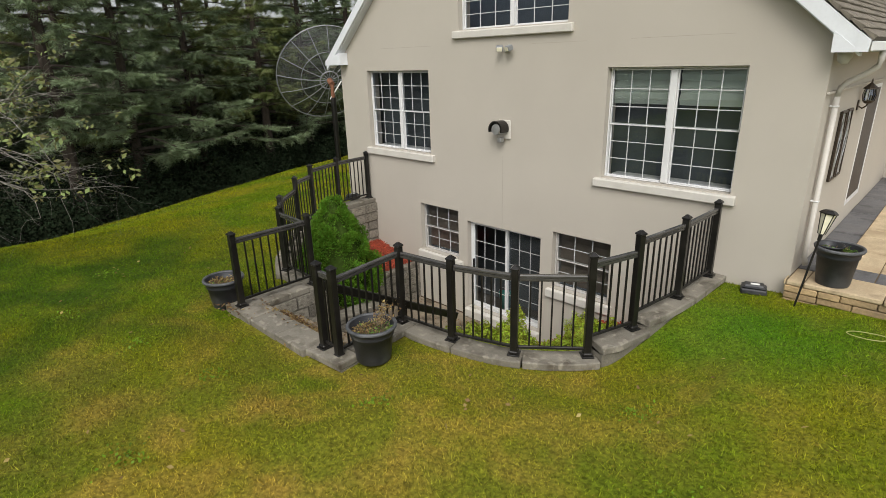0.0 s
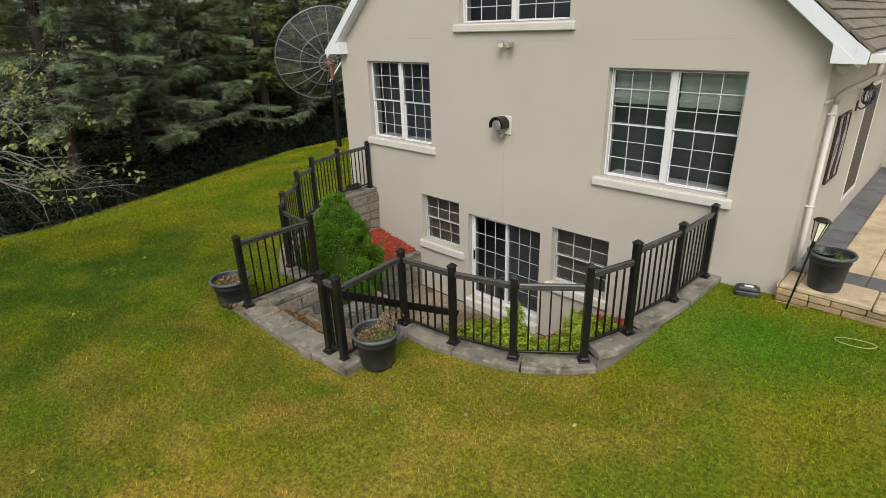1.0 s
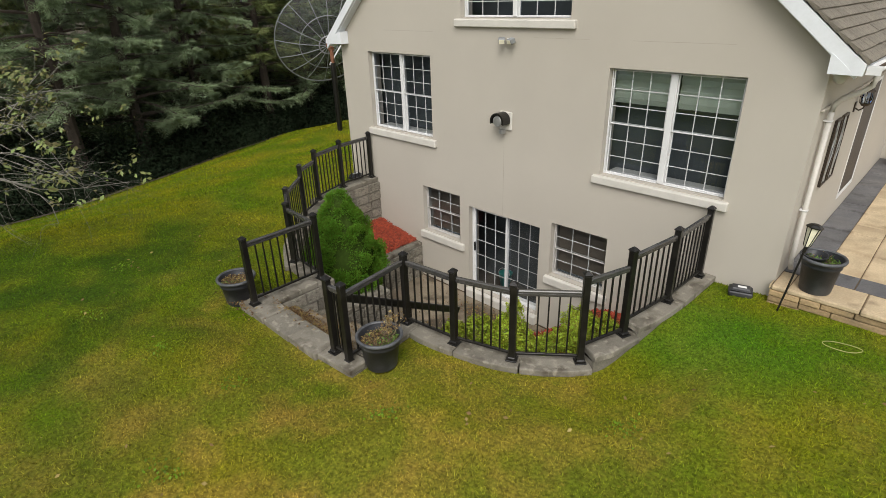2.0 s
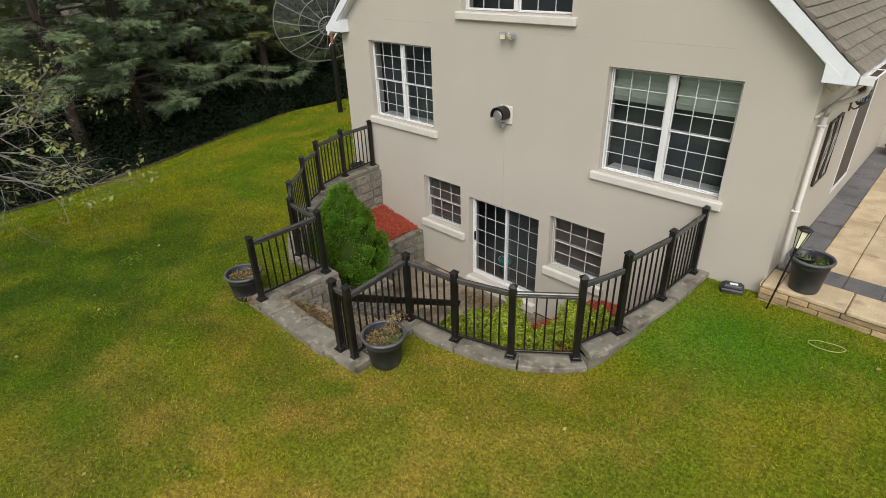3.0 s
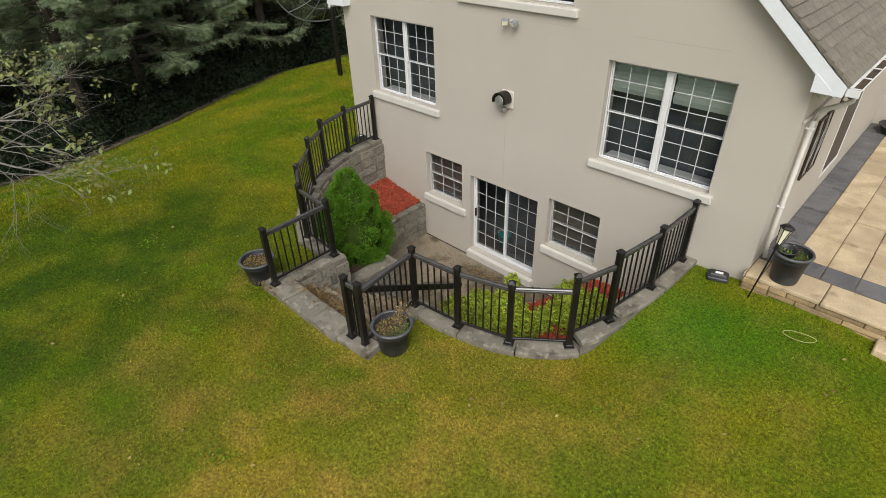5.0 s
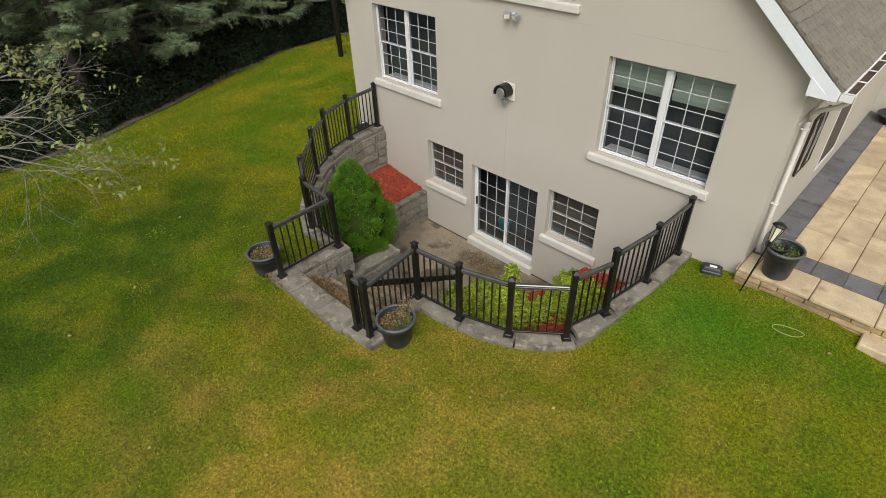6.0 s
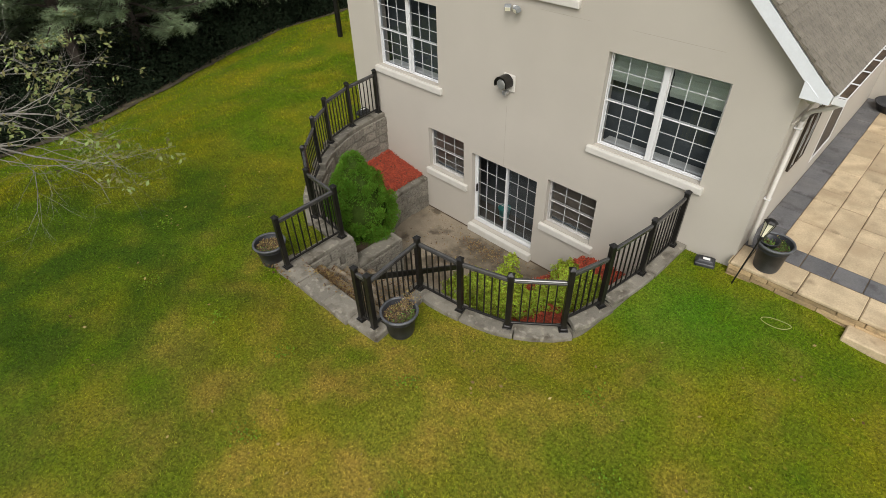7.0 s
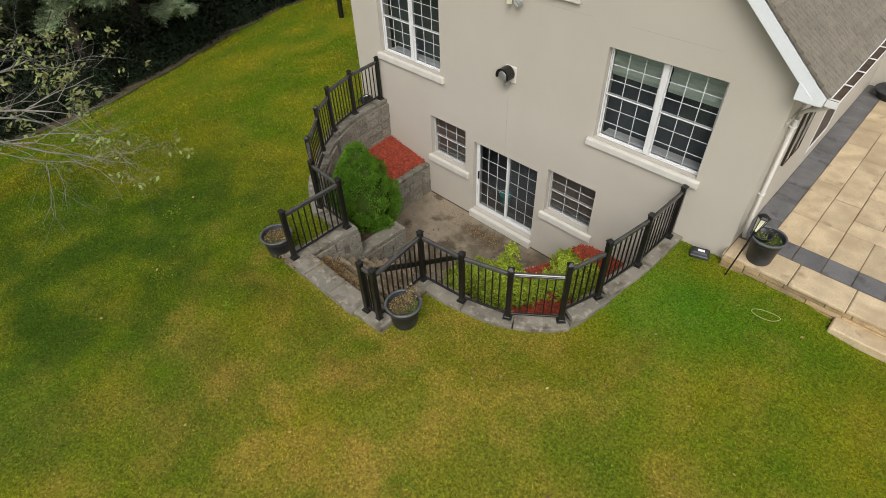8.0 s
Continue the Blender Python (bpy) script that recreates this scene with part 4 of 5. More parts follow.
# flue and security light
flue = thing("flue_outlet", pose(0.785, 0, 3.955) @ Matrix.Diagonal((1.3, 1.15, 1.3, 1)), "round grey boiler flue with black guard and white plate", "flue")
part("wall_plate", box_bm(-0.08, 0.12, -0.03, -0.002, -0.12, 0.12, 0.012), SILL, flue, "white square wall plate")
bm = bmesh.new()
add_lathe(bm, [(0.001, 0.0), (0.07, 0.0), (0.07, 0.15), (0.062, 0.16), (0.001, 0.162)], 24)
bmesh.ops.transform(bm, matrix=pose(-0.01, -0.03, 0.01, 90, 0, 0), verts=bm.verts)
part("pipe", bm, STEEL, flue, smooth=False)
bm = bmesh.new()
vs = []
for a in np.linspace(-0.35, math.pi + 0.35, 18):
    vs.append([bm.verts.new((-0.01 + r * math.cos(a), y, 0.01 + r * math.sin(a))) for r, y in ((0.084, -0.032), (0.084, -0.20), (0.108, -0.20), (0.108, -0.032))])
for p, q in zip(vs, vs[1:]):
    for k in range(4):
        bm.faces.new((p[k], p[(k + 1) % 4], q[(k + 1) % 4], q[k]))
bm.faces.new(vs[0]), bm.faces.new(vs[-1][::-1])
part("guard", bm, BLACK_METAL, flue, "black curved guard")
part("drain_stub", box_bm(-0.03, 0.03, -0.12, -0.03, -0.16, -0.10, 0.008), STEEL, flue)

lamp = thing("security_light", pose(0.84, 0, 5.22), "twin-headed grey security light on the gable", "security light")
part("wall_box", box_bm(-0.03, 0.05, -0.05, -0.002, -0.05, 0.03, 0.008), UPVC, lamp)
for sx, tw in ((-1, 35), (1, -20)):
    m = pose(0.01 + sx * 0.095, -0.10, 0.0, 20, 0, tw) @ Matrix.Diagonal((0.85, 0.85, 0.85, 1))
    bm = bmesh.new()
    add_box(bm, -0.065, 0.065, -0.06, 0.05, -0.045, 0.05, 0.012, m)
    head = part("lamp_head", bm, DULL_STEEL, lamp)
    bm = bmesh.new()
    add_box(bm, -0.052, 0.052, -0.066, -0.061, -0.034, 0.038, 0.0, m)
    part("lens", bm, CREAM, head, "pale ribbed lens")

# things on the side wall
for y0, w in ((1.04, 0.30), (1.42, 0.30)):
    art = thing("wall_art", pose(5.197, y0, 3.46), "narrow dark metal wall panel with pale swirled bars", "wall art", "wall panels")
    bm = bmesh.new()
    for a, b, c, d in ((0, 0.03, 0, 0.88), (w - 0.03, w, 0, 0.88), (0.03, w - 0.03, 0, 0.03), (0.03, w - 0.03, 0.85, 0.88)):
        add_box(bm, 0.012, 0.035, a, b, c, d, 0.003)
    part("frame", bm, BRONZE, art)
    part("backing", box_bm(0.001, 0.010, 0.004, w - 0.004, 0.004, 0.876), BRONZE, art)
    for q in range(3):
        bm = bmesh.new()
        add_tube(bm, [(0.022, w * (0.25 + 0.25 * q) + 0.05 * math.sin(7 * s + 2 * q), 0.04 + 0.8 * s) for s in np.linspace(0, 1, 20)], 0.009, 5)
        part("swirl", bm, STEEL, art, "pale swirled bar")

lantern = thing("wall_lantern", pose(5.197, 2.15, 4.34) @ Matrix.Diagonal((0.85, 0.85, 0.85, 1)), "dark bronze coach lantern on a wall bracket", "wall lantern")
bm = bmesh.new()
add_box(bm, 0.0, 0.02, -0.05, 0.05, -0.08, 0.08, 0.006)
add_tube(bm, [(0.02, 0, -0.02), (0.07, 0, -0.05), (0.12, 0, -0.01), (0.13, 0, 0.03)], 0.012, 8)
part("bracket", bm, BRONZE, lantern)
bm = bmesh.new()
add_lathe(bm, [(0.001, 0.02), (0.05, 0.03), (0.075, 0.06), (0.08, 0.07), (0.001, 0.075)], 8, (0.13, 0, 0))
part("base", bm, BRONZE, lantern)
bm = bmesh.new()
for k in range(8):
    a = k * math.pi / 4
    add_tube(bm, [(0.13 + r * math.cos(a), r * math.sin(a), z) for r, z in ((0.075, 0.07), (0.09, 0.16), (0.07, 0.25))], 0.006, 5)
part("cage", bm, BRONZE, lantern)
bm = bmesh.new()
add_lathe(bm, [(0.066, 0.075), (0.08, 0.16), (0.062, 0.245)], 16, (0.13, 0, 0))
part("glass", bm, GLASS, lantern)
bm = bmesh.new()
add_lathe(bm, [(0.001, 0.25), (0.10, 0.25), (0.095, 0.27), (0.03, 0.33), (0.012, 0.35), (0.015, 0.37), (0.002, 0.41)], 8, (0.13, 0, 0))
part("roof", bm, BRONZE, lantern)

tub = thing("low_tub", pose(5.75, 6.9, DECK_Z), "low black tub at the far end of the terrace", "tub")
bm = bmesh.new()
add_lathe(bm, [(0.001, 0.0), (0.30, 0.0), (0.38, 0.16), (0.40, 0.17), (0.37, 0.165), (0.30, 0.05), (0.001, 0.05)], 28)
part("bowl", bm, PLASTIC, tub, smooth=True)


# ---- satellite dish ----


def satellite_dish(vertex, axis, foot_z, R=1.58):
    """A large mesh dish seen from behind, on a steel pole."""
    MESH = material("dish_mesh", (0.10, 0.105, 0.105), 0.6, 0.3, tint=0.1, scale=3, grain=120, bump=0.0)
    MESH.node_tree.nodes["Principled BSDF"].inputs["Alpha"].default_value = 0.42
    t = thing("satellite_dish", None, "large grey mesh satellite dish on a dark steel pole", "satellite dish")
    m = Matrix.Translation(vertex) @ Vector(axis).to_track_quat("Z", "Y").to_matrix().to_4x4()
    f = 1.25

    def P(r, a):
        return m @ Vector((r * math.cos(a), r * math.sin(a), r * r / (4 * f)))

    bm = bmesh.new()
    rs = np.linspace(0.12, R, 9)
    rings = [[bm.verts.new(P(r, 2 * math.pi * k / 48)) for k in range(48)] for r in rs]
    for a, b in zip(rings, rings[1:]):
        for k in range(48):
            bm.faces.new((a[k], a[(k + 1) % 48], b[(k + 1) % 48], b[k]))
    part("reflector", bm, MESH, t, "grey see-through mesh reflector", smooth=True)
    for k in range(16):
        a = 2 * math.pi * k / 16
        bm = bmesh.new()
        add_tube(bm, [P(r, a) - Vector(axis) * 0.015 for r in np.linspace(0.1, R, 6)], 0.013, 5)
        part("rib", bm, DULL_STEEL, t)
    for r, w in ((R, 0.02), (R * 0.56, 0.013), (0.30, 0.025)):
        bm = bmesh.new()
        add_tube(bm, [P(r, a) - Vector(axis) * 0.01 for a in np.linspace(0, 2 * math.pi, 49)], w, 5, cap=False)
        part("ring", bm, DULL_STEEL, t)
    bm = bmesh.new()
    v = Vector(vertex)
    back = v - Vector(axis).normalized() * 0.28
    add_tube(bm, [v, back], 0.09, 10)
    add_tube(bm, [back, Vector((back.x, back.y, back.z - 0.5))], 0.06, 8)
    part("mount", bm, material("rusty_mount", (0.20, 0.09, 0.05), 0.8, 0.2, tint=0.3, scale=9), t, "rust-stained polar mount")
    bm = bmesh.new()
    side = Vector(axis).cross(Vector((0, 0, 1))).normalized()
    add_tube(bm, [back - side * 0.1 + Vector((0, 0, -0.45)), back + side * 0.32 + Vector((0, 0, 0.10))], 0.022, 8)
    part("actuator", bm, UPVC, t, "white actuator arm")
    bm = bmesh.new()
    add_tube(bm, [(back.x, back.y, back.z - 0.4), (back.x, back.y, foot_z - 0.2)], 0.085, 12)
    part("pole", bm, BLACK_METAL, t, "dark steel pole")
    return t


view = Vector((-0.83, 0.557, 0.0))
dish_axis = (view * 0.85 + Vector((0, 0, 0.42)) + Vector((-0.557, -0.83, 0)) * 0.22).normalized()
satellite_dish((-8.96, 3.28, 4.56), dish_axis, float(ground_z(-9.0, 3.3)))

# black bait box on the coping by the house
ground_box(-3.10, -0.39, 96, 2.24, "black plastic box with white sticker on the wall coping")
nest = thing("bird_nest", pose(5.29, 0.03, 4.965), "pale dried-mud bird nest under the eaves", "bird nest")
bm = bmesh.new()
add_lathe(bm, [(0.001, -0.055), (0.03, -0.05), (0.055, -0.02), (0.066, 0.02), (0.07, 0.068), (0.001, 0.069)], 14)
for v in bm.verts:
    v.co.x += 0.008 * math.sin(v.co.z * 90 + v.co.y * 60)
part("mud_cup", bm, SILL, nest, smooth=True)


# ---- lawn grass ----
def lawn_surface(name, through_light, dark):
    """Grass colours: fresh green and straw-yellow in drifts, with finer mottling."""
    m = leafy(name, (0.1, 0.15, 0.02), 0.0, 0.75, through_light, 0.0, 0.0)
    m.node_tree.nodes["Principled BSDF"].inputs["Specular IOR Level"].default_value = 0.12
    n, l = m.node_tree.nodes, m.node_tree.links
    geo = n.new("ShaderNodeNewGeometry")

    def noise_fac(scale, detail, lo, hi):
        t = n.new("ShaderNodeTexNoise")
        t.inputs["Scale"].default_value, t.inputs["Detail"].default_value = scale, detail
        l.new(geo.outputs["Position"], t.inputs["Vector"])
        r = n.new("ShaderNodeMapRange")
        r.inputs[1].default_value, r.inputs[2].default_value = lo, hi
        l.new(t.outputs["Fac"], r.inputs[0])
        return r.outputs[0]

    def mix(fac, a, b):
        x = n.new("ShaderNodeMix")
        x.data_type = "RGBA"
        for s, v in ((x.inputs["Factor"], fac), (x.inputs[6], a), (x.inputs[7], b)):
            if isinstance(v, tuple):
                s.default_value = v
            else:
                l.new(v, s)
        return x.outputs[2]

    def spot(x, y, r0, r1):
        """1 near a place on the lawn, 0 away from it, with a frayed edge."""
        d = n.new("ShaderNodeVectorMath")
        d.operation = "DISTANCE"
        l.new(geo.outputs["Position"], d.inputs[0])
        d.inputs[1].default_value = (x, y, 2.2)
        w = n.new("ShaderNodeMath")
        w.operation = "MULTIPLY_ADD"
        l.new(noise_fac(1.6, 4, 0.3, 0.7), w.inputs[0])
        w.inputs[1].default_value = (r1 - r0) * 0.9
        l.new(d.outputs["Value"], w.inputs[2])
        r = n.new("ShaderNodeMapRange")
        r.inputs[1].default_value, r.inputs[2].default_value, r.inputs[3].default_value, r.inputs[4].default_value = r0, r1 + (r1 - r0) * 0.5, 1, 0
        l.new(w.outputs[0], r.inputs[0])
        return r.outputs[0]

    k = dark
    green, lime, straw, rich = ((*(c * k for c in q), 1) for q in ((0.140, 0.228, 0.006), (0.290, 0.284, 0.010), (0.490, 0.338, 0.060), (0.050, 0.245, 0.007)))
    col = mix(noise_fac(0.62, 6, 0.40, 0.66), green, lime)
    dry = n.new("ShaderNodeMath")
    dry.operation = "MULTIPLY_ADD"
    l.new(spot(3.0, -5.6, 2.2, 5.4), dry.inputs[0])
    dry.inputs[1].default_value, dry.inputs[2].default_value = 0.90, 0.20
    thirst = n.new("ShaderNodeMath")
    thirst.operation = "MULTIPLY"
    l.new(noise_fac(1.45, 7, 0.44, 0.72), thirst.inputs[0]), l.new(dry.outputs[0], thirst.inputs[1])
    col = mix(thirst.outputs[0], col, straw)
    col = mix(noise_fac(5.5, 5, 0.56, 0.82), col, green)
    col = mix(noise_fac(24.0, 3, 0.60, 0.95), col, straw)
    half = n.new("ShaderNodeMath")
    half.operation = "MULTIPLY"
    half.inputs[1].default_value = 0.78
    l.new(spot(5.05, -1.45, 0.25, 1.35), half.inputs[0])
    col = mix(half.outputs[0], col, rich)
    half = n.new("ShaderNodeMath")
    half.operation = "MULTIPLY"
    l.new(noise_fac(1.1, 6, 0.25, 0.56), half.inputs[1])
    l.new(spot(-2.2, -6.8, 2.4, 4.9), half.inputs[0])
    col = mix(half.outputs[0], col, (0.070 * k, 0.132 * k, 0.007 * k, 1))
    half = n.new("ShaderNodeMath")
    half.operation = "MULTIPLY"
    half.inputs[1].default_value = 0.30
    l.new(spot(3.6, -5.4, 1.6, 4.6), half.inputs[0])
    col = mix(half.outputs[0], col, straw)
    v = n.new("ShaderNodeHueSaturation")
    l.new(col, v.inputs["Color"])
    r = n.new("ShaderNodeMapRange")
    r.inputs[3].default_value, r.inputs[4].default_value = (0.36, 1.56) if through_light > 0.1 else (0.55, 1.40)
    l.new(geo.outputs["Random Per Island"] if through_light > 0.1 else noise_fac(28, 4, 0.25, 0.75), r.inputs[0])
    tuft = n.new("ShaderNodeMapRange")
    tuft.inputs[3].default_value, tuft.inputs[4].default_value = 0.62, 1.26
    l.new(noise_fac(34, 6, 0.32, 0.68), tuft.inputs[0])
    both = n.new("ShaderNodeMath")
    both.operation = "MULTIPLY"
    l.new(r.outputs[0], both.inputs[0]), l.new(tuft.outputs[0], both.inputs[1])
    l.new(both.outputs[0], v.inputs["Value"])
    old = [x for x in n if x.type == "BSDF_PRINCIPLED"][0]
    l.new(v.outputs["Color"], old.inputs["Base Color"])
    l.new(v.outputs["Color"], [x for x in n if x.type == "BSDF_TRANSLUCENT"][0].inputs["Color"])
    return m


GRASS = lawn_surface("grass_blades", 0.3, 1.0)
# Blade colours scaled to 0.58: shade between the blades put into the turf.
TURF = lawn_surface("lawn_turf_shaded", 0.05, 0.58)
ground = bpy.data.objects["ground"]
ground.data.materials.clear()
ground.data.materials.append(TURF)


def grass(seed=3):
    """Short blades over the lawn, thicker where it lies near, in uneven tufts."""
    rng = np.random.default_rng(seed)
    P = []
    for (x0, x1, y0, y1), dens in (((-1.5, 8.6, -8.2, 0.1), 3000), ((-7.5, -1.5, -12.0, 4.0), 1500), ((-1.5, 2.5, -10.5, -8.2), 1500), ((-16.5, -7.5, -9.0, 8.0), 420), ((6.0, 8.6, -8.0, -0.1), 300)):
        n = int((x1 - x0) * (y1 - y0) * dens)
        P.append(rng.uniform((x0, y0), (x1, y1), (n, 2)))
    P = np.concatenate(P)
    hole = np.array([(x, y) for x, y in WELL])
    c = hole.mean(0)
    grown = [tuple(c + (p - c) * (1 + 0.19 / np.linalg.norm(p - c))) for p in hole]
    keep = ~inside(grown, P[:, 0], P[:, 1])
    keep &= ~((P[:, 0] > WALL_L) & (P[:, 0] < WALL_R) & (P[:, 1] > -0.01)) & ~((P[:, 0] > 5.15) & (P[:, 1] > -0.19)) & ~((P[:, 0] > 6.78) & (P[:, 1] > -0.45))
    keep &= ~((P[:, 0] > -0.25) & (P[:, 0] < 2.22) & (P[:, 1] > -4.665) & (P[:, 1] < -3.5))
    P = P[keep]
    clump = np.sin(P[:, 0] * 23 + 3 * np.sin(P[:, 1] * 7)) * np.sin(P[:, 1] * 19 + 2 * np.sin(P[:, 0] * 11)) + 0.6 * np.sin(P[:, 0] * 3.1 + P[:, 1] * 2.3)
    n = len(P)
    far = np.clip(np.hypot(P[:, 0] - 6.3, P[:, 1] + 7) / 8, 0.8, 2.4)
    H = (0.020 + 0.006 * clump + rng.gamma(2.0, 0.004, n)).clip(0.010, 0.055) * (0.8 + 0.25 * far)
    ang, lean = rng.uniform(0, 6.28, n), rng.normal(0, 0.65, (n, 2))
    W = rng.uniform(0.0032, 0.0066, n) * far
    base = np.stack([P[:, 0], P[:, 1], ground_z(P[:, 0], P[:, 1]) - 0.004], 1)
    side = np.stack([np.cos(ang) * W, np.sin(ang) * W, np.zeros(n)], 1)
    tip = base + np.stack([lean[:, 0] * H, lean[:, 1] * H, H], 1)
    V = np.stack([base - side, base + side, tip], 1).reshape(-1, 3)
    F = np.arange(3 * n).reshape(-1, 3)
    return tagged(mesh_object("grass", V, F, GRASS), "short mown grass, green mixed with straw-yellow patches", "grass", kind="stuff")


grass()

# clover-like weeds and stray leaves on the lawn
rng = np.random.default_rng(21)
C = np.repeat(np.array([(1.55, -5.6), (3.1, -4.75), (0.3, -5.9), (2.3, -6.6), (-1.2, -6.2), (4.9, -3.4), (5.6, -4.3), (-2.6, -5.4), (4.2, -5.9)]), 60, 0)
P2 = C + rng.normal(0, 0.10, C.shape)
P3 = np.stack([P2[:, 0], P2[:, 1], ground_z(P2[:, 0], P2[:, 1]) + rng.uniform(0.02, 0.05, len(P2))], 1)
tagged(leaf_cloud("lawn_weeds", P3, np.tile((0, 0, 1.0), (len(P3), 1)), 0.017, leafy("clover", (0.13, 0.22, 0.008), 0.2, hue=0.01), None, 31, 0.7, 0.5), "patches of bright green clover in the lawn", "weeds", kind="stuff")
P2 = rng.uniform((-3, -7.5), (7.5, -0.4), (160, 2))
P2 = P2[~inside(WELL, P2[:, 0], P2[:, 1])]
P3 = np.stack([P2[:, 0], P2[:, 1], ground_z(P2[:, 0], P2[:, 1]) + 0.045], 1)
tagged(leaf_cloud("fallen_leaves", P3, np.tile((0, 0, 1.0), (len(P3), 1)), 0.026, DRY, None, 32, 0.6, 0.5), "few dry brown leaves scattered on the lawn", "leaves", kind="stuff")
# litter on the stairs, landing and patio
P2 = np.concatenate([rng.uniform((0.15, -4.25), (1.75, -2.1), (2600, 2)), rng.normal((0.55, -4.12), (0.32, 0.10), (900, 2)), rng.normal((1.3, -4.0), (0.35, 0.10), (260, 2)), rng.normal((-0.15, -4.66), (0.25, 0.06), (160, 2)), rng.normal((0.75, -0.42), (0.42, 0.13), (420, 2)), rng.normal((1.45, -1.0), (0.10, 0.10), (120, 2)), rng.normal((0.0, -1.2), (0.6, 0.5), (160, 2)), rng.uniform((-1.3, -2.0), (2.4, -0.1), (220, 2))])
kk = np.clip(((P2[:, 1] + 4.25) / GO).astype(int), 0, 9)
zz = np.where(P2[:, 1] < -2.0, np.maximum(YARD_Z, np.where(P2[:, 1] < -4.25, 2.072, 2.06 - RISE * (kk + 1))), YARD_Z)
ok = ~inside(LEFT_BED, P2[:, 0], P2[:, 1]) & ~inside(RIGHT_BED, P2[:, 0], P2[:, 1]) & (P2[:, 1] < -0.02)
P3 = np.stack([P2[:, 0], P2[:, 1], zz + rng.uniform(0.004, 0.02, len(P2))], 1)[ok]
tagged(leaf_cloud("leaf_litter", P3, np.tile((0, 0, 1.0), (len(P3), 1)), 0.022, leafy("brown_litter", (0.17, 0.105, 0.045), 0.3, island=0.6, hue=0.03), None, 33, 0.5, 0.3), "dead leaves and straw lying on the stairs and patio", "leaf litter", kind="stuff")


# ---- shrubs ----
NEEDLE = leafy("dwarf_spruce_needles", (0.112, 0.225, 0.022), 0.2, 0.8, 0.35, 0.42, 0.02)
NEEDLE.node_tree.nodes["Principled BSDF"].inputs["Specular IOR Level"].default_value = 0.06
# Dark green for the inner shell: shade between the tufts put into colour.
SHADE_CORE = material("shrub_shade_core", (0.032, 0.055, 0.010), 0.95, tint=0.3, scale=9, grain=40, spec=0.0)
GOLD_LEAF = leafy("golden_leaves", (0.285, 0.345, 0.028), 0.3, 0.6, 0.3, 0.55, 0.03)


def dwarf_spruce(x, y, z0, h, rad, seed=4):
    """A dense egg-shaped dwarf spruce made of many soft tufted lumps."""
    t = thing("dwarf_spruce", pose(x, y, z0), "dense bright green cone-shaped dwarf spruce in the planter", "conifer shrub")
    rng = np.random.default_rng(seed)

    def prof(u):
        return rad * np.where(u < 0.40, 0.66 + 0.34 * np.sin(np.clip(u, 0, 0.4) / 0.40 * 1.5708), np.power(np.clip((1.02 - u) / 0.62, 0, 1), 0.80))

    def lean(u):
        return 0.13 * np.clip(u - 0.25, 0, 1), -0.03 * np.clip(u - 0.25, 0, 1)

    m, per = 190, 360
    cu = rng.beta(1.1, 1.45, m)
    ca = rng.uniform(0, 6.283, m)
    cr = prof(cu) * rng.uniform(0.76, 1.0, m) - 0.05
    dx, dy = lean(cu)
    C = np.stack([cr * np.cos(ca) + dx, cr * np.sin(ca) + dy, cu * h], 1)
    Nc = np.stack([np.cos(ca), np.sin(ca), 0.45 + 0.5 * cu], 1)
    Nc /= np.linalg.norm(Nc, axis=1)[:, None]
    size = rng.uniform(0.11, 0.23, m) * (1.05 - 0.45 * cu)
    n = m * per
    d = np.repeat(Nc, per, 0) * 0.55 + rng.normal(0, 0.62, (n, 3))
    d /= np.linalg.norm(d, axis=1)[:, None]
    P = np.repeat(C, per, 0) + d * (np.repeat(size, per) * rng.uniform(0.55, 1.0, n))[:, None]
    D = d + np.array((0, 0, 0.35)) + rng.normal(0, 0.35, (n, 3))
    D /= np.linalg.norm(D, axis=1)[:, None]
    L = rng.uniform(0.018, 0.045, n)[:, None]
    s = np.cross(D, rng.normal(0, 1, (n, 3)))
    s /= np.linalg.norm(s, axis=1)[:, None] + 1e-9
    s *= rng.uniform(0.006, 0.012, n)[:, None]
    V = np.stack([P - s, P + s, P + D * L], 1).reshape(-1, 3)
    mesh_object("foliage", V, np.arange(3 * n).reshape(-1, 3), NEEDLE, t)
    # Shell added inside the needles, so gaps between tufts look shaded.
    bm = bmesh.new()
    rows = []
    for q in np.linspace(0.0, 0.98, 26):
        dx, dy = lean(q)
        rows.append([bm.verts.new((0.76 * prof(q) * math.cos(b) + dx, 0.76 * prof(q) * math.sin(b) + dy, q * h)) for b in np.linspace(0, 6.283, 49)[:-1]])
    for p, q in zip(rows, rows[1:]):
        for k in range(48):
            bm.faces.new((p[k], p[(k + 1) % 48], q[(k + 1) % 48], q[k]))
    part("inner_growth", bm, SHADE_CORE, t, smooth=True)
    bm = bmesh.new()
    add_tube(bm, [(0, 0, -0.1), (0.01, 0, 0.3), (0, 0.01, h * 0.7)], [0.05, 0.04, 0.015], 8)
    part("trunk", bm, TWIG, t)
    return t


dwarf_spruce(-0.74, -2.50, 1.05, 2.02, 0.70)


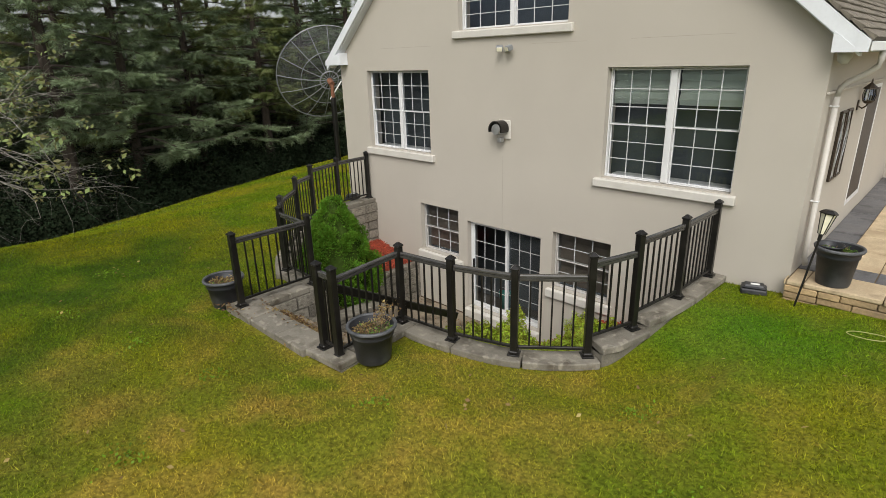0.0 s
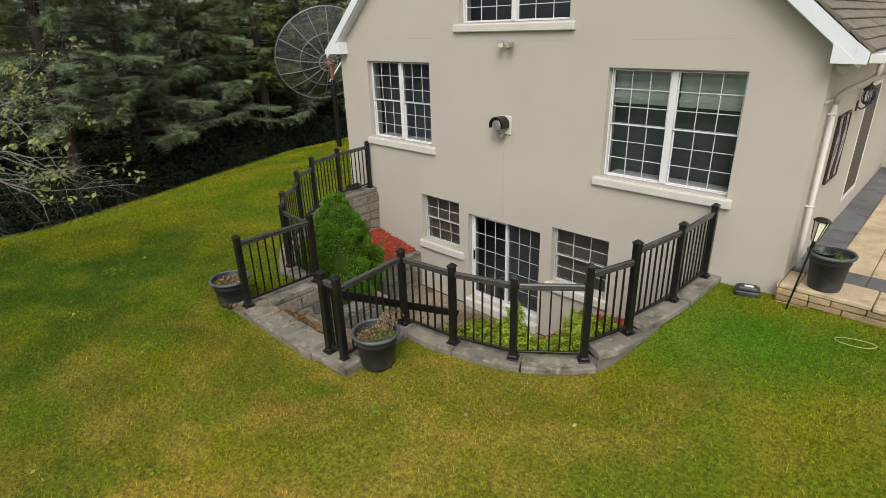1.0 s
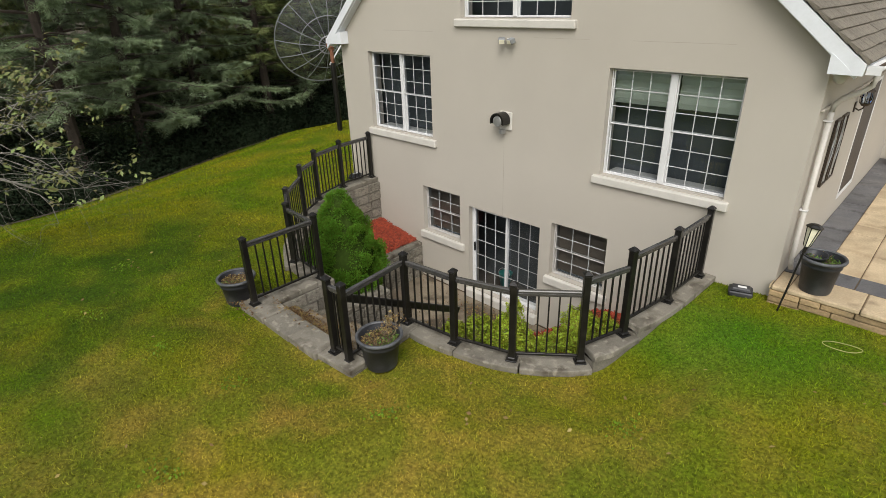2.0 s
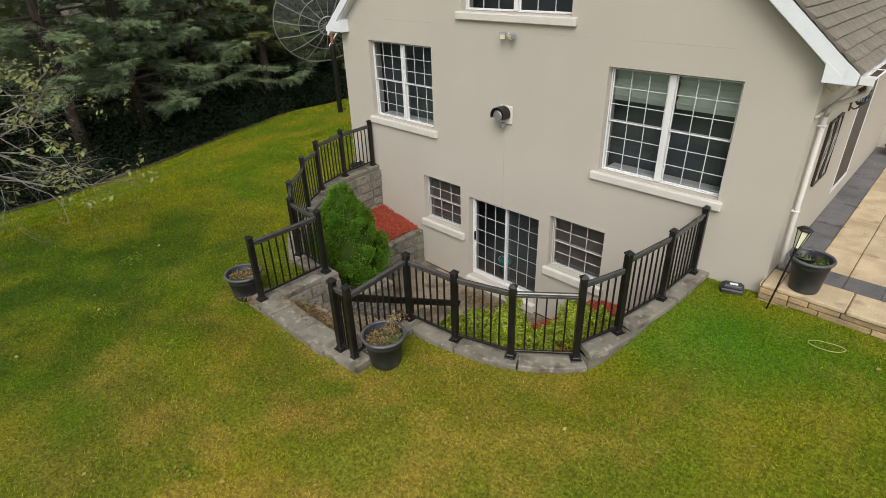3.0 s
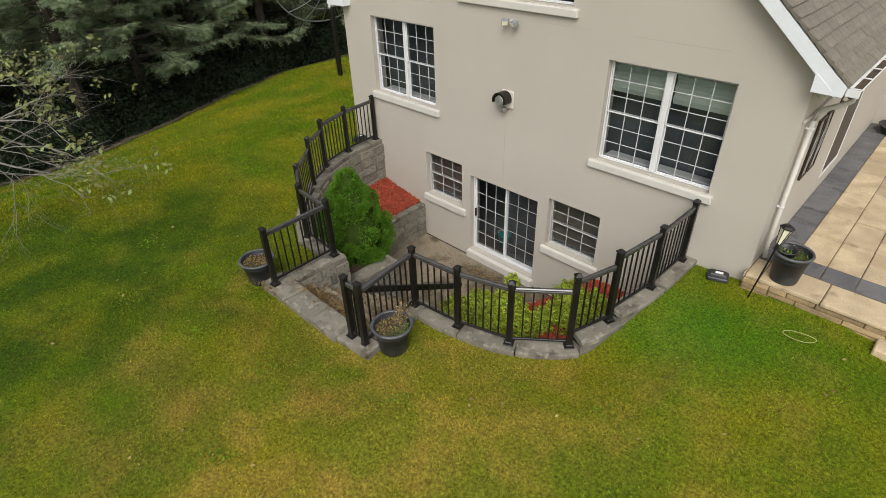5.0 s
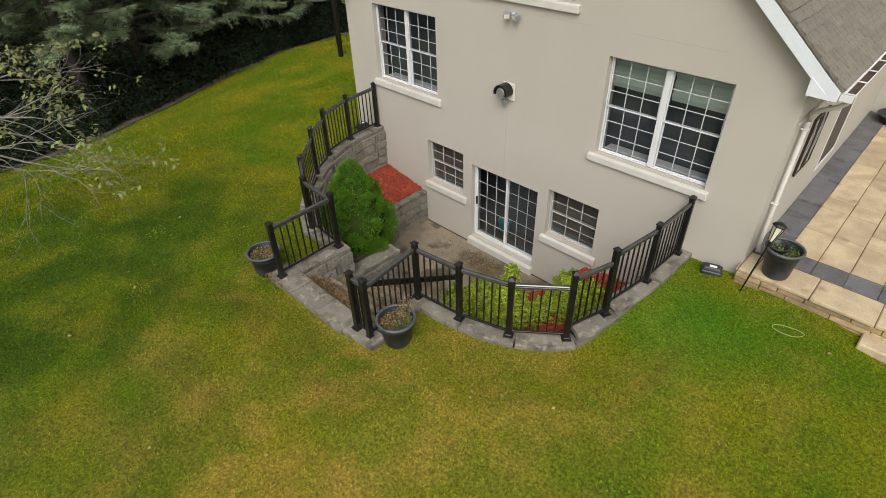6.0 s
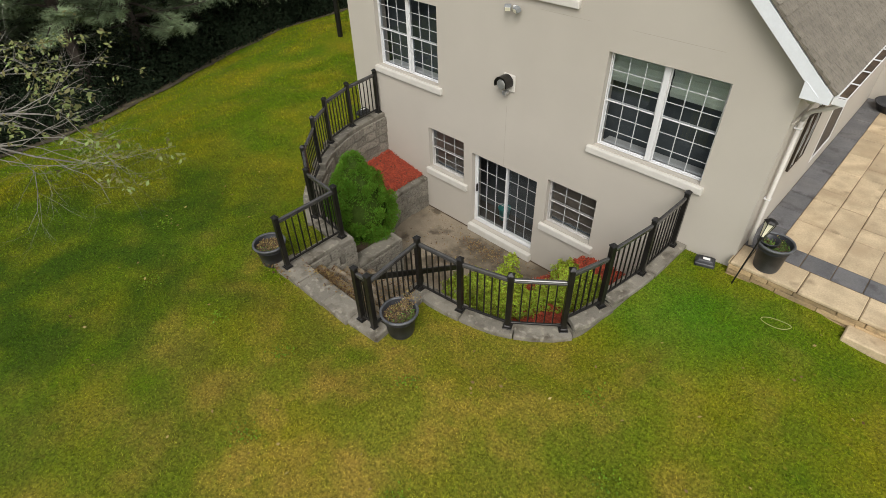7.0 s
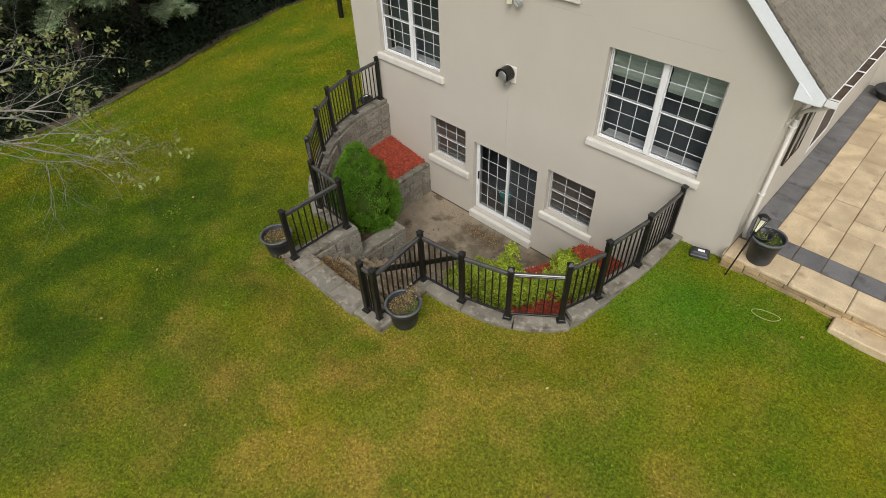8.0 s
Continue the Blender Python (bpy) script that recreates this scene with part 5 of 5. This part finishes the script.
def golden_shrub(name, blobs, label, seed):
    """A low golden-leaved shrub: clustered leaves over several mounds, on thin stems."""
    t = thing(name, None, label, "shrub", "golden shrubs")
    rng = np.random.default_rng(seed)
    Ps, Ns = [], []
    bm = bmesh.new()
    for x, y, z, rx, rz, n in blobs:
        d = rng.normal(0, 1, (n, 3))
        d /= np.linalg.norm(d, axis=1)[:, None]
        d[:, 2] = np.where(d[:, 2] < -0.3, -d[:, 2], d[:, 2])
        r = (1 + 0.28 * np.sin(d[:, 0] * 8 + seed) * np.cos(d[:, 1] * 7 + d[:, 2] * 5)) * (1 - np.abs(rng.normal(0, 0.16, n)))
        Ps.append(np.array((x, y, z)) + d * r[:, None] * np.array((rx, rx, rz)))
        Ns.append(d * 0.7 + np.array((0, 0, 0.6)))
        for k in range(14):
            q = rng.normal(0, 0.5, 3)
            tip = Vector((x + rx * q[0] * 0.8, y + rx * q[1] * 0.8, z + rz * (0.5 + 0.5 * min(1, abs(q[2])))))
            b = Vector((x + rng.normal(0, 0.06), y + rng.normal(0, 0.06), z - rz * 0.95))
            add_tube(bm, [b, (b + tip) / 2 + Vector((0, 0, 0.05)), tip], [0.008, 0.006, 0.003], 4)
    part("stems", bm, TWIG, t)
    P = np.concatenate(Ps)
    leaf_cloud("leaves", P, np.concatenate(Ns), 0.024, GOLD_LEAF, t, seed, 0.55, 0.6)
    return t


golden_shrub("golden_shrub", [(1.82, -2.42, 1.15, 0.32, 0.35, 2989), (2.06, -2.12, 1.18, 0.36, 0.37, 3679), (2.42, -2.32, 1.13, 0.36, 0.33, 3449), (2.32, -1.76, 1.17, 0.36, 0.35, 3449), (2.74, -1.96, 1.15, 0.34, 0.31, 2989), (2.94, -1.66, 1.13, 0.26, 0.27, 1724), (2.14, -1.38, 1.35, 0.15, 0.24, 529)], "low golden-green leafy shrub growing behind the railing", 7)
golden_shrub("golden_shrub", [(2.96, -0.86, 1.21, 0.28, 0.34, 2530), (3.38, -0.92, 1.23, 0.34, 0.34, 3219), (3.30, -1.32, 1.17, 0.32, 0.30, 2760), (3.60, -1.12, 1.19, 0.26, 0.30, 1954), (2.98, -1.36, 1.13, 0.26, 0.27, 1724)], "low golden-green leafy shrub under the basement window", 8)


# ---- woods ----
SPRUCE_TIP = leafy("spruce_boughs", (0.215, 0.272, 0.150), 0.35, 0.65, 0.35, 0.5, 0.02)
SPRUCE_WARM = leafy("mixed_conifer_boughs", (0.205, 0.235, 0.085), 0.35, 0.65, 0.35, 0.5, 0.03)
# Near-black leaf colour: the shade under the trees is put into it.
UNDER = leafy("shaded_undergrowth_leaves", (0.018, 0.027, 0.014), 0.35, 0.95, 0.15, 0.3, 0.03)
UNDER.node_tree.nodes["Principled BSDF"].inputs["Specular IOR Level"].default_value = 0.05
BARK = material("spruce_bark", (0.055, 0.042, 0.033), 0.95, tint=0.3, scale=4, grain=25, bump=0.6)


def spruce(seed, h=13.0, spread=2.7, mat=SPRUCE_TIP, clear=1.2, label="tall dark spruce with drooping grey-green boughs", fine=True, thin=0.3):
    """A spruce: tapered trunk, drooping boughs at uneven heights, and hanging needled twigs."""
    rng = np.random.default_rng(seed)
    t = thing("spruce_tree", None, label, "tree", "spruces at the lawn edge")
    bm = bmesh.new()
    add_tube(bm, [(0.03 * math.sin(k), 0.03 * math.cos(k * 2), -0.4 + (h + 0.4) * k / 8) for k in range(9)], [0.20 * (1 - k / 8) + 0.015 for k in range(9)], 8)
    part("trunk", bm, BARK, t)
    bm = bmesh.new()
    Vs = []
    z = clear
    up = np.array((0, 0, 1.0))
    while z < h - 0.3:
        frac = (z - clear) / (h - clear)
        reach = spread * (1 - frac) ** 0.7 * rng.uniform(0.8, 1.1)
        a0 = rng.uniform(0, 6.28)
        nb = 6 if frac < 0.6 else 5
        for q in range(nb):
            if rng.random() < (0.10 if z < 5.0 else thin):
                continue
            a = a0 + 6.283 * q / nb + rng.normal(0, 0.25)
            R = reach * rng.uniform(0.55, 1.18)
            zb = z + rng.uniform(-0.25, 0.25)
            out = np.array((math.cos(a), math.sin(a), 0))
            side = np.array((-math.sin(a), math.cos(a), 0))
            s = np.linspace(0, 1, 7)
            droop, bend, rise = rng.uniform(0.10, 0.42), rng.normal(0, 0.14), rng.uniform(0.0, 0.25)
            path = out[None] * (s * R)[:, None] + side[None] * (bend * R * s ** 2)[:, None] + up[None] * (zb + R * (rise * s - droop * s ** 2 + 0.16 * s ** 4))[:, None]
            add_tube(bm, [tuple(p) for p in path], [0.035 * (1 - 0.85 * q2) * (R / 2 + 0.3) for q2 in s], 4, cap=False)
            m = int(22 + 40 * R) if fine else int(14 + 24 * R)
            u = np.sqrt(rng.uniform(0.04, 1, m))
            base = np.stack([np.interp(u, s, path[:, i]) for i in range(3)], 1)
            sg = rng.choice((-1, 1), m)
            L = (0.20 + 0.55 * (1 - u) ** 0.6 * min(1, R / 2)) * rng.uniform(0.6, 1.25, m)
            hang = rng.random(m) < 0.14
            d = out[None] * rng.uniform(0.35, 0.9, m)[:, None] + side[None] * (sg * rng.uniform(0.3, 1.0, m))[:, None] - up[None] * np.where(hang, rng.uniform(0.7, 1.6, m), rng.uniform(-0.15, 0.3, m))[:, None]
            d /= np.linalg.norm(d, axis=1)[:, None]
            tip = base + d * L[:, None]
            w = np.cross(d, up[None] + rng.normal(0, 0.45, (m, 3)))
            w /= np.linalg.norm(w, axis=1)[:, None] + 1e-9
            for f in ((0.0, 0.17, 0.34, 0.5, 0.67, 0.84) if fine else (0.0, 0.33, 0.66)):
                c = base + (tip - base) * f
                ll = ((0.135 - 0.05 * f) if fine else 0.22) * rng.uniform(0.7, 1.3, m)[:, None]
                for sd in (-1, 1):
                    e = c + d * ll + w * ll * 0.75 * sd + rng.normal(0, 0.012, (m, 3))
                    g = c + d * ll * 0.30
                    Vs.append(np.stack([c, g, e], 1).reshape(-1, 3))
        z += rng.uniform(0.36, 0.58)
    tagged(part("bough_wood", bm, BARK, t), kind="stuff")
    V = np.concatenate(Vs)
    tagged(mesh_object("needles", V, np.arange(len(V)).reshape(-1, 3), mat, t), kind="stuff")
    return t


def edge_x(y):
    """Where the lawn ends at the woods."""
    return float(np.interp(y, (-12, -8, -6, -4, -1.3, 1.3, 4, 7, 16), (-9.5, -10.2, -10.75, -10.9, -11.85, -12.95, -13.55, -13.65, -13.6)))


near = [spruce(41, 14.0, 3.1, SPRUCE_TIP, 2.3), spruce(42, 12.5, 2.8, SPRUCE_WARM, 2.9, "tall olive-green conifer with thin lower boughs"), spruce(43, 15.0, 2.9, SPRUCE_TIP, 3.1)]
behind = [spruce(44, 15.0, 3.0, SPRUCE_TIP, 0.9, fine=False, thin=0.50), spruce(45, 14.0, 2.9, SPRUCE_WARM, 1.2, "tall olive-green conifer with thin lower boughs", fine=False, thin=0.50)]
wr = random.Random(5)


def row(models, back0, back1, y0, y1, gap0, gap1):
    """One row of the wood, so far behind the lawn's edge."""
    y, free = y0, [m for m in models if m.matrix_basis == Matrix()]
    while y < y1:
        x = edge_x(y) - wr.uniform(back0, back1)
        m = pose(x, y, float(ground_z(x, y)) - 0.05, 0, 0, wr.uniform(0, 360))
        if free:
            free.pop(0).matrix_basis = m
        else:
            copy_thing(wr.choice(models), m)
        y += wr.uniform(gap0, gap1)


row(near, 2.0, 2.8, -10.5, -2.5, 2.9, 3.6)
row(near, 2.0, 2.8, -1.2, 13.0, 2.4, 3.2)
row(behind, 5.2, 7.0, -6.0, 17.0, 3.4, 4.6)
row(behind, 8.8, 11.0, -12.0, 19.0, 2.9, 3.8)
row(behind, 12.0, 14.5, -14.0, 22.0, 2.6, 3.4)

# needle-covered floor under the trees
FLOOR = material("needle_floor", (0.075, 0.058, 0.036), 0.95, tint=0.35, scale=2, grain=30, bump=0.5)
ys = np.concatenate([[-2500.0, -900.0, -400.0], np.arange(-200.0, -20.0, 15.0), np.arange(-20.0, 24.0, 0.7), np.arange(24.0, 200.0, 15.0), [400.0, 900.0, 2500.0]])
bx = np.array([0.0, 0.15, 0.6, 1.5, 3, 6, 12, 40, 120, 600, 2500])
X = np.array([[edge_x(y) + 0.12 * math.sin(y * 3.1) - b for b in bx] for y in ys])
Y = np.repeat(ys[:, None], len(bx), 1)
V = np.stack([X, Y, ground_z(X, Y) + 0.03 + 0.45 * np.clip((bx - 1.5) / 4.5, 0, 1)[None]], -1).reshape(-1, 3)
i, j = np.meshgrid(np.arange(len(ys) - 1), np.arange(len(bx) - 1), indexing="ij")
k = (i * len(bx) + j).ravel()
tagged(mesh_object("forest_floor", V, np.stack([k, k + len(bx), k + len(bx) + 1, k + 1], 1), FLOOR), "dark needle-covered ground under the trees", "forest floor", kind="structure")


def undergrowth():
    """Leafy undergrowth along the foot of the woods, coloured near black for its shade."""
    rng = np.random.default_rng(77)
    Ps, Ns = [], []
    y = -12.0
    while y < 15:
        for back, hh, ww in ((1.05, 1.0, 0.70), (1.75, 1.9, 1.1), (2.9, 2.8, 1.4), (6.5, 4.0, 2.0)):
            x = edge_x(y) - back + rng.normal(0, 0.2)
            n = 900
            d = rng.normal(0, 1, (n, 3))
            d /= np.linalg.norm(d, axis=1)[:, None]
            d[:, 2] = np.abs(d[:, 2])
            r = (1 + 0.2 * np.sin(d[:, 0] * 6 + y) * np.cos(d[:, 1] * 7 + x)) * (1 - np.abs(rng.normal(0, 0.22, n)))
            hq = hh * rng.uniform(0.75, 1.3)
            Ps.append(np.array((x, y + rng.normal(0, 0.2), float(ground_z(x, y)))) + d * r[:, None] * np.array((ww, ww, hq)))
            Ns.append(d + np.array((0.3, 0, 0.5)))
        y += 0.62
    return tagged(leaf_cloud("undergrowth", np.concatenate(Ps), np.concatenate(Ns), 0.055, UNDER, None, 78, 0.45, 0.6), "leafy undergrowth under the trees, shade put into its near-black colour", "undergrowth", kind="stuff")


undergrowth()


# ---- old fruit tree ----
GREY_BARK = material("lichened_bark", (0.20, 0.188, 0.162), 0.9, tint=0.3, scale=14, grain=60, bump=0.5, dirt=(0.12, 0.10, 0.08), dirt_scale=6, dirt_amount=0.6)
FRUIT_LEAF = leafy("fruit_tree_leaves", (0.20, 0.215, 0.072), 0.3, 0.5, 0.3, 0.5, 0.05)


def fruit_tree(x, y, seed=59):
    """A spreading old fruit tree with tangled grey twigs and sparse yellowing leaves."""
    rng = random.Random(seed)
    z0 = float(ground_z(x, y))
    t = thing("fruit_tree", pose(x, y, z0), "old fruit tree with tangled grey twigs and sparse yellow-green leaves", "tree")
    bm, tips = bmesh.new(), []

    def limb(p, d, L, r, depth):
        pts, rad = [p.copy()], [r]
        n = 5
        for k in range(n):
            d = (d + Vector((rng.gauss(0, 0.30), rng.gauss(0, 0.30), rng.gauss(0.02, 0.23)))).normalized()
            if depth > 1:
                d.z -= 0.05
            p = p + d * (L / n)
            pts.append(p.copy())
            rad.append(r * (1 - 0.62 * (k + 1) / n))
            if depth >= 1 and depth < 4 and k > 0:
                for q in range(2 if depth < 3 else 1):
                    if rng.random() < 0.6:
                        e = (d + Vector((rng.gauss(0, 0.75), rng.gauss(0, 0.75), rng.gauss(0.1, 0.5)))).normalized()
                        limb(p, e, L * rng.uniform(0.42, 0.66), rad[-1] * 0.6, depth + 1)
            if depth >= 3:
                tips.append((p.copy(), d.copy()))
        add_tube(bm, pts, rad, 6 if depth < 2 else (4 if depth < 3 else 3), cap=False)

    trunk = [Vector((0, 0, -0.2)), Vector((0.05, 0.03, 0.5)), Vector((0.1, 0.1, 1.2)), Vector((0.2, 0.15, 1.85))]
    add_tube(bm, trunk, [0.17, 0.14, 0.12, 0.11], 10, cap=False)
    for a, el, reach in ((0.45, 0.22, 2.9), (0.62, 0.42, 3.1), (0.8, 0.25, 3.0), (1.0, 0.40, 2.7), (1.3, 0.30, 2.5), (1.7, 0.5, 2.3), (2.2, 0.6, 2.1), (2.9, 0.5, 2.2), (4.0, 0.6, 2.2)):
        limb(trunk[-1].copy(), Vector((math.cos(a), math.sin(a), el)).normalized(), reach, 0.028, 1)
    part("branch_frame", bm, GREY_BARK, t)
    nr = np.random.default_rng(seed)
    T = [q for q in tips if q[0].z > 1.3 and rng.random() < (0.03 if q[0].x + q[0].y < 2.0 else 0.075)]
    P = np.repeat(np.array([tuple(p) for p, d in T]), 9, 0)
    P = P + nr.normal(0, 0.055, P.shape)
    leaf_cloud("leaves", P, np.tile((0.2, -0.2, 0.9), (len(P), 1)), 0.043, FRUIT_LEAF, t, seed, 0.5, 0.7)
    return t


fruit_tree(-4.6, -8.5)


# ---- pieces: copings, wall blocks, roof shingles, paving ----
rnd = random.Random(11)


def coping_stones(wall, line, z, half=0.145, thick=0.085):
    L = length_of(line)
    n = max(1, round(L / 0.8))
    for k in range(n):
        a, b = L * k / n + 0.0018, L * (k + 1) / n - 0.0018
        pts = [along(line, a + (b - a) * i / 3) for i in range(4)]
        dz = rnd.uniform(-0.004, 0.004)
        part("coping_stone", ribbon_bm(pts, half + rnd.uniform(-0.006, 0.006), z - thick + dz, z + dz, 0.010), CAP, wall)


for wall, line, z in COPING:
    inner = wall in (planter_a, planter_b)
    coping_stones(wall, line if inner else offset_line(line, -0.013), z, 0.14 if inner else 0.150)

BLOCKS = []
for k in range(5):
    bm = bmesh.new()
    add_box(bm, -0.5, 0.5, -0.5, 0.5, -0.5, 0.5)
    bmesh.ops.subdivide_edges(bm, edges=[e for e in bm.edges if abs((e.verts[0].co - e.verts[1].co).x) > 0.9], cuts=1)
    for v in bm.verts:
        edge = 0.04
        if v.co.y > 0:
            v.co.x *= 0.94
            v.co.z *= 0.90
            v.co.y += rnd.uniform(-0.25, 0.25)
        v.co.x += rnd.uniform(-0.012, 0.012)
        v.co.z += rnd.uniform(-0.02, 0.02)
    me = bpy.data.meshes.new("stone_block")
    bm.normal_update()
    bm.to_mesh(me)
    bm.free()
    me.materials.append(BLOCK)
    BLOCKS.append(me)


def block_face(wall, line, z0, z1, course=0.185, size=0.38):
    """Courses of split blocks set on the face of a wall, the line being that face; they stand proud to its left."""
    L = length_of(line)
    rows = round((z1 - z0) / course)
    h = (z1 - z0) / rows
    for r in range(rows):
        s = -rnd.uniform(0.0, size) if r % 2 else -0.02
        while s < L - 0.02:
            w = size * rnd.uniform(0.75, 1.25)
            a, b = max(s, 0.0), min(s + w, L)
            s += w
            if b - a < 0.06:
                continue
            p, q = along(line, a), along(line, b)
            d = q - p
            if d.length < 0.04:
                continue
            o = new("stone_block", rnd.choice(BLOCKS))
            o.parent = wall
            mid = (p + q) / 2 + Vector((-d.y, d.x)).normalized() * 0.012
            o.matrix_basis = Matrix.Translation((mid.x, mid.y, z0 + h * (r + 0.5))) @ Matrix.Rotation(math.atan2(d.y, d.x), 4, "Z") @ Matrix.Diagonal((d.length - 0.008, 0.055 + rnd.uniform(0, 0.012), h - 0.008, 1))


for wall, line, z in COPING[:3]:
    block_face(wall, offset_line(line, 0.125), 0.95, z - 0.087)
block_face(COPING[4][0], offset_line(extend(COPING[4][1], 0.055), 0.125), 1.05, 1.985)
block_face(planter_a, offset_line(PLANTER_A, 0.11), YARD_Z - 0.02, 0.963)
block_face(planter_b, offset_line(PLANTER_B, 0.11), YARD_Z - 0.02, 1.295)
block_face(planter_b, [Vector((0.11, -2.22)), Vector((-0.11, -2.22))], YARD_Z - 0.02, 1.295)
block_face(COPING[3][0], [Vector((0.130, -3.275)), Vector((0.130, -3.535))], 1.30, 1.94)

# roof shingles
TILE = []
for k in range(4):
    bm = bmesh.new()
    cols = 13
    ribs = [0.16 * math.cos(6.283 * 3 * i / (cols - 1)) + rnd.uniform(-0.07, 0.07) for i in range(cols)]
    top = [[bm.verts.new((x, -0.5 + i / (cols - 1), z + ribs[i])) for i in range(cols)] for x, z in ((-0.5, 0.2), (0.5 + rnd.uniform(-0.02, 0.02), 0.95), (0.5, -0.5))]
    for p, q in zip(top, top[1:]):
        for i in range(cols - 1):
            bm.faces.new((p[i], q[i], q[i + 1], p[i + 1]))
    for i in (0, cols - 1):
        bm.faces.new((top[0][i], top[1][i], top[2][i]))
    bmesh.ops.triangulate(bm, faces=bm.faces[:])
    bmesh.ops.recalc_face_normals(bm, faces=bm.faces)
    me = bpy.data.meshes.new("shingle")
    bm.normal_update()
    bm.to_mesh(me)
    bm.free()
    me.materials.append(ROOF_TILE)
    TILE.append(me)
roof_right = bpy.data.objects["roof_right"]
SLOPE = math.atan(PITCH)
tile_v, tile_f, near_tiles = [], [], 0
for r in range(44):
    s = 0.02 + 0.15 * r
    x = 5.55 - s * math.cos(SLOPE)
    if x < APEX_X + 0.1:
        break
    y = ROOF_Y0 - 0.03
    while y < 8.8:
        w = 0.30 if y > -0.1 else (0.30, 0.15)[r % 2]
        lift = rnd.uniform(0.0, 0.006)
        xc = x - 0.11 * math.cos(SLOPE)
        m = Matrix.Translation((xc, y + w / 2, 5.15 + PITCH * (5.52 - xc) + 0.004 + lift)) @ Matrix.Rotation(SLOPE - 0.035, 4, "Y") @ Matrix.Diagonal((0.22, w - 0.006, 0.036, 1))
        if near_tiles < 300 and y < 3.6:
            o = new("shingle", rnd.choice(TILE))
            o.parent = roof_right
            o.matrix_basis = m
            near_tiles += 1
        else:
            k = len(tile_v)
            src = rnd.choice(TILE)
            tile_v += [m @ v.co for v in src.vertices]
            tile_f += [tuple(k + i for i in p.vertices) for p in src.polygons]
        y += w
far = mesh_object("shingle_rest", [tuple(v) for v in tile_v], tile_f, ROOF_TILE, roof_right)
tagged(far, kind="stuff")

# terrace paving
terrace = bpy.data.objects["terrace"]


def flag(name, x0, x1, y0, y1, mat, parent=terrace, z0=DECK_Z - 0.012, z1=DECK_Z, bevel=0.008):
    dz = rnd.uniform(-0.004, 0.004)
    return part(name, box_bm(x0 + rnd.uniform(0.0025, 0.0065), x1 - rnd.uniform(0.0025, 0.0065), y0 + rnd.uniform(0.0025, 0.0065), y1 - rnd.uniform(0.0025, 0.0065), z0, z1 + dz, bevel), mat, parent)


flag("coping_slab", 5.17, 5.197, -0.185, -0.003, SLAB, z0=DECK_Z - 0.06)
x = 5.197
for w in (0.175, 0.75, 0.75, 0.75, 0.75, 0.75, 0.75):
    flag("coping_slab", x, x + w, -0.185 + rnd.uniform(-0.012, 0.012), 0.345, SLAB, z0=DECK_Z - 0.06, bevel=0.012)
    x += w
MODULE = 0.4035
x = 5.197
while x < 9.5:
    w = MODULE if x > 5.2 else 0.373
    flag("blue_slab", x, x + w, 0.345, 0.74, BLUE_SLAB)
    x += w
y = 0.74
while y < SIDE_Y - 0.1:
    w = min(rnd.choice((MODULE, 1.5 * MODULE)), SIDE_Y - y)
    flag("blue_slab", 5.197, 5.57, y, y + w, BLUE_SLAB)
    y += w
# cream slabs of one, two and four modules, fitted together at random
laid, COLS, ROWS = set(), 9, int((SIDE_Y - 0.74) / MODULE)
for r in range(ROWS):
    for c in range(COLS):
        if (c, r) in laid:
            continue
        sizes = ((1, 2),) if r == 0 else ((1, 2), (1, 1), (2, 1), (1, 1), (1, 2))
        w, h = rnd.choice(sizes)
        if c + w > COLS or any((c + i, r) in laid for i in range(w)):
            w = 1
        h = min(h, ROWS - r)
        laid |= {(c + i, r + j) for i in range(w) for j in range(h)}
        x, y = 5.57 + c * MODULE, 0.74 + r * MODULE
        flag("cream_slab", x, x + w * MODULE, y, SIDE_Y if r + h == ROWS else y + h * MODULE, SLAB)
WALLING = material("brown_walling_stone", (0.37, 0.265, 0.14), 0.85, tint=0.2, scale=6, grain=45, bump=0.5, dirt=(0.16, 0.12, 0.07), dirt_scale=5, dirt_amount=0.8, rand=0.25)
for r in range(4):
    z1 = DECK_Z - 0.062 - 0.085 * r
    x = 5.185
    while x < 9.4:
        w = rnd.choice((0.22, 0.34, 0.46, 0.55))
        part("walling_stone", box_bm(x + 0.004, x + w - 0.004, -0.165 + rnd.uniform(-0.012, 0.012), -0.003 if x < 5.19 else -0.098, z1 - 0.08, z1 - 0.004, 0.010), WALLING, terrace)
        x += w
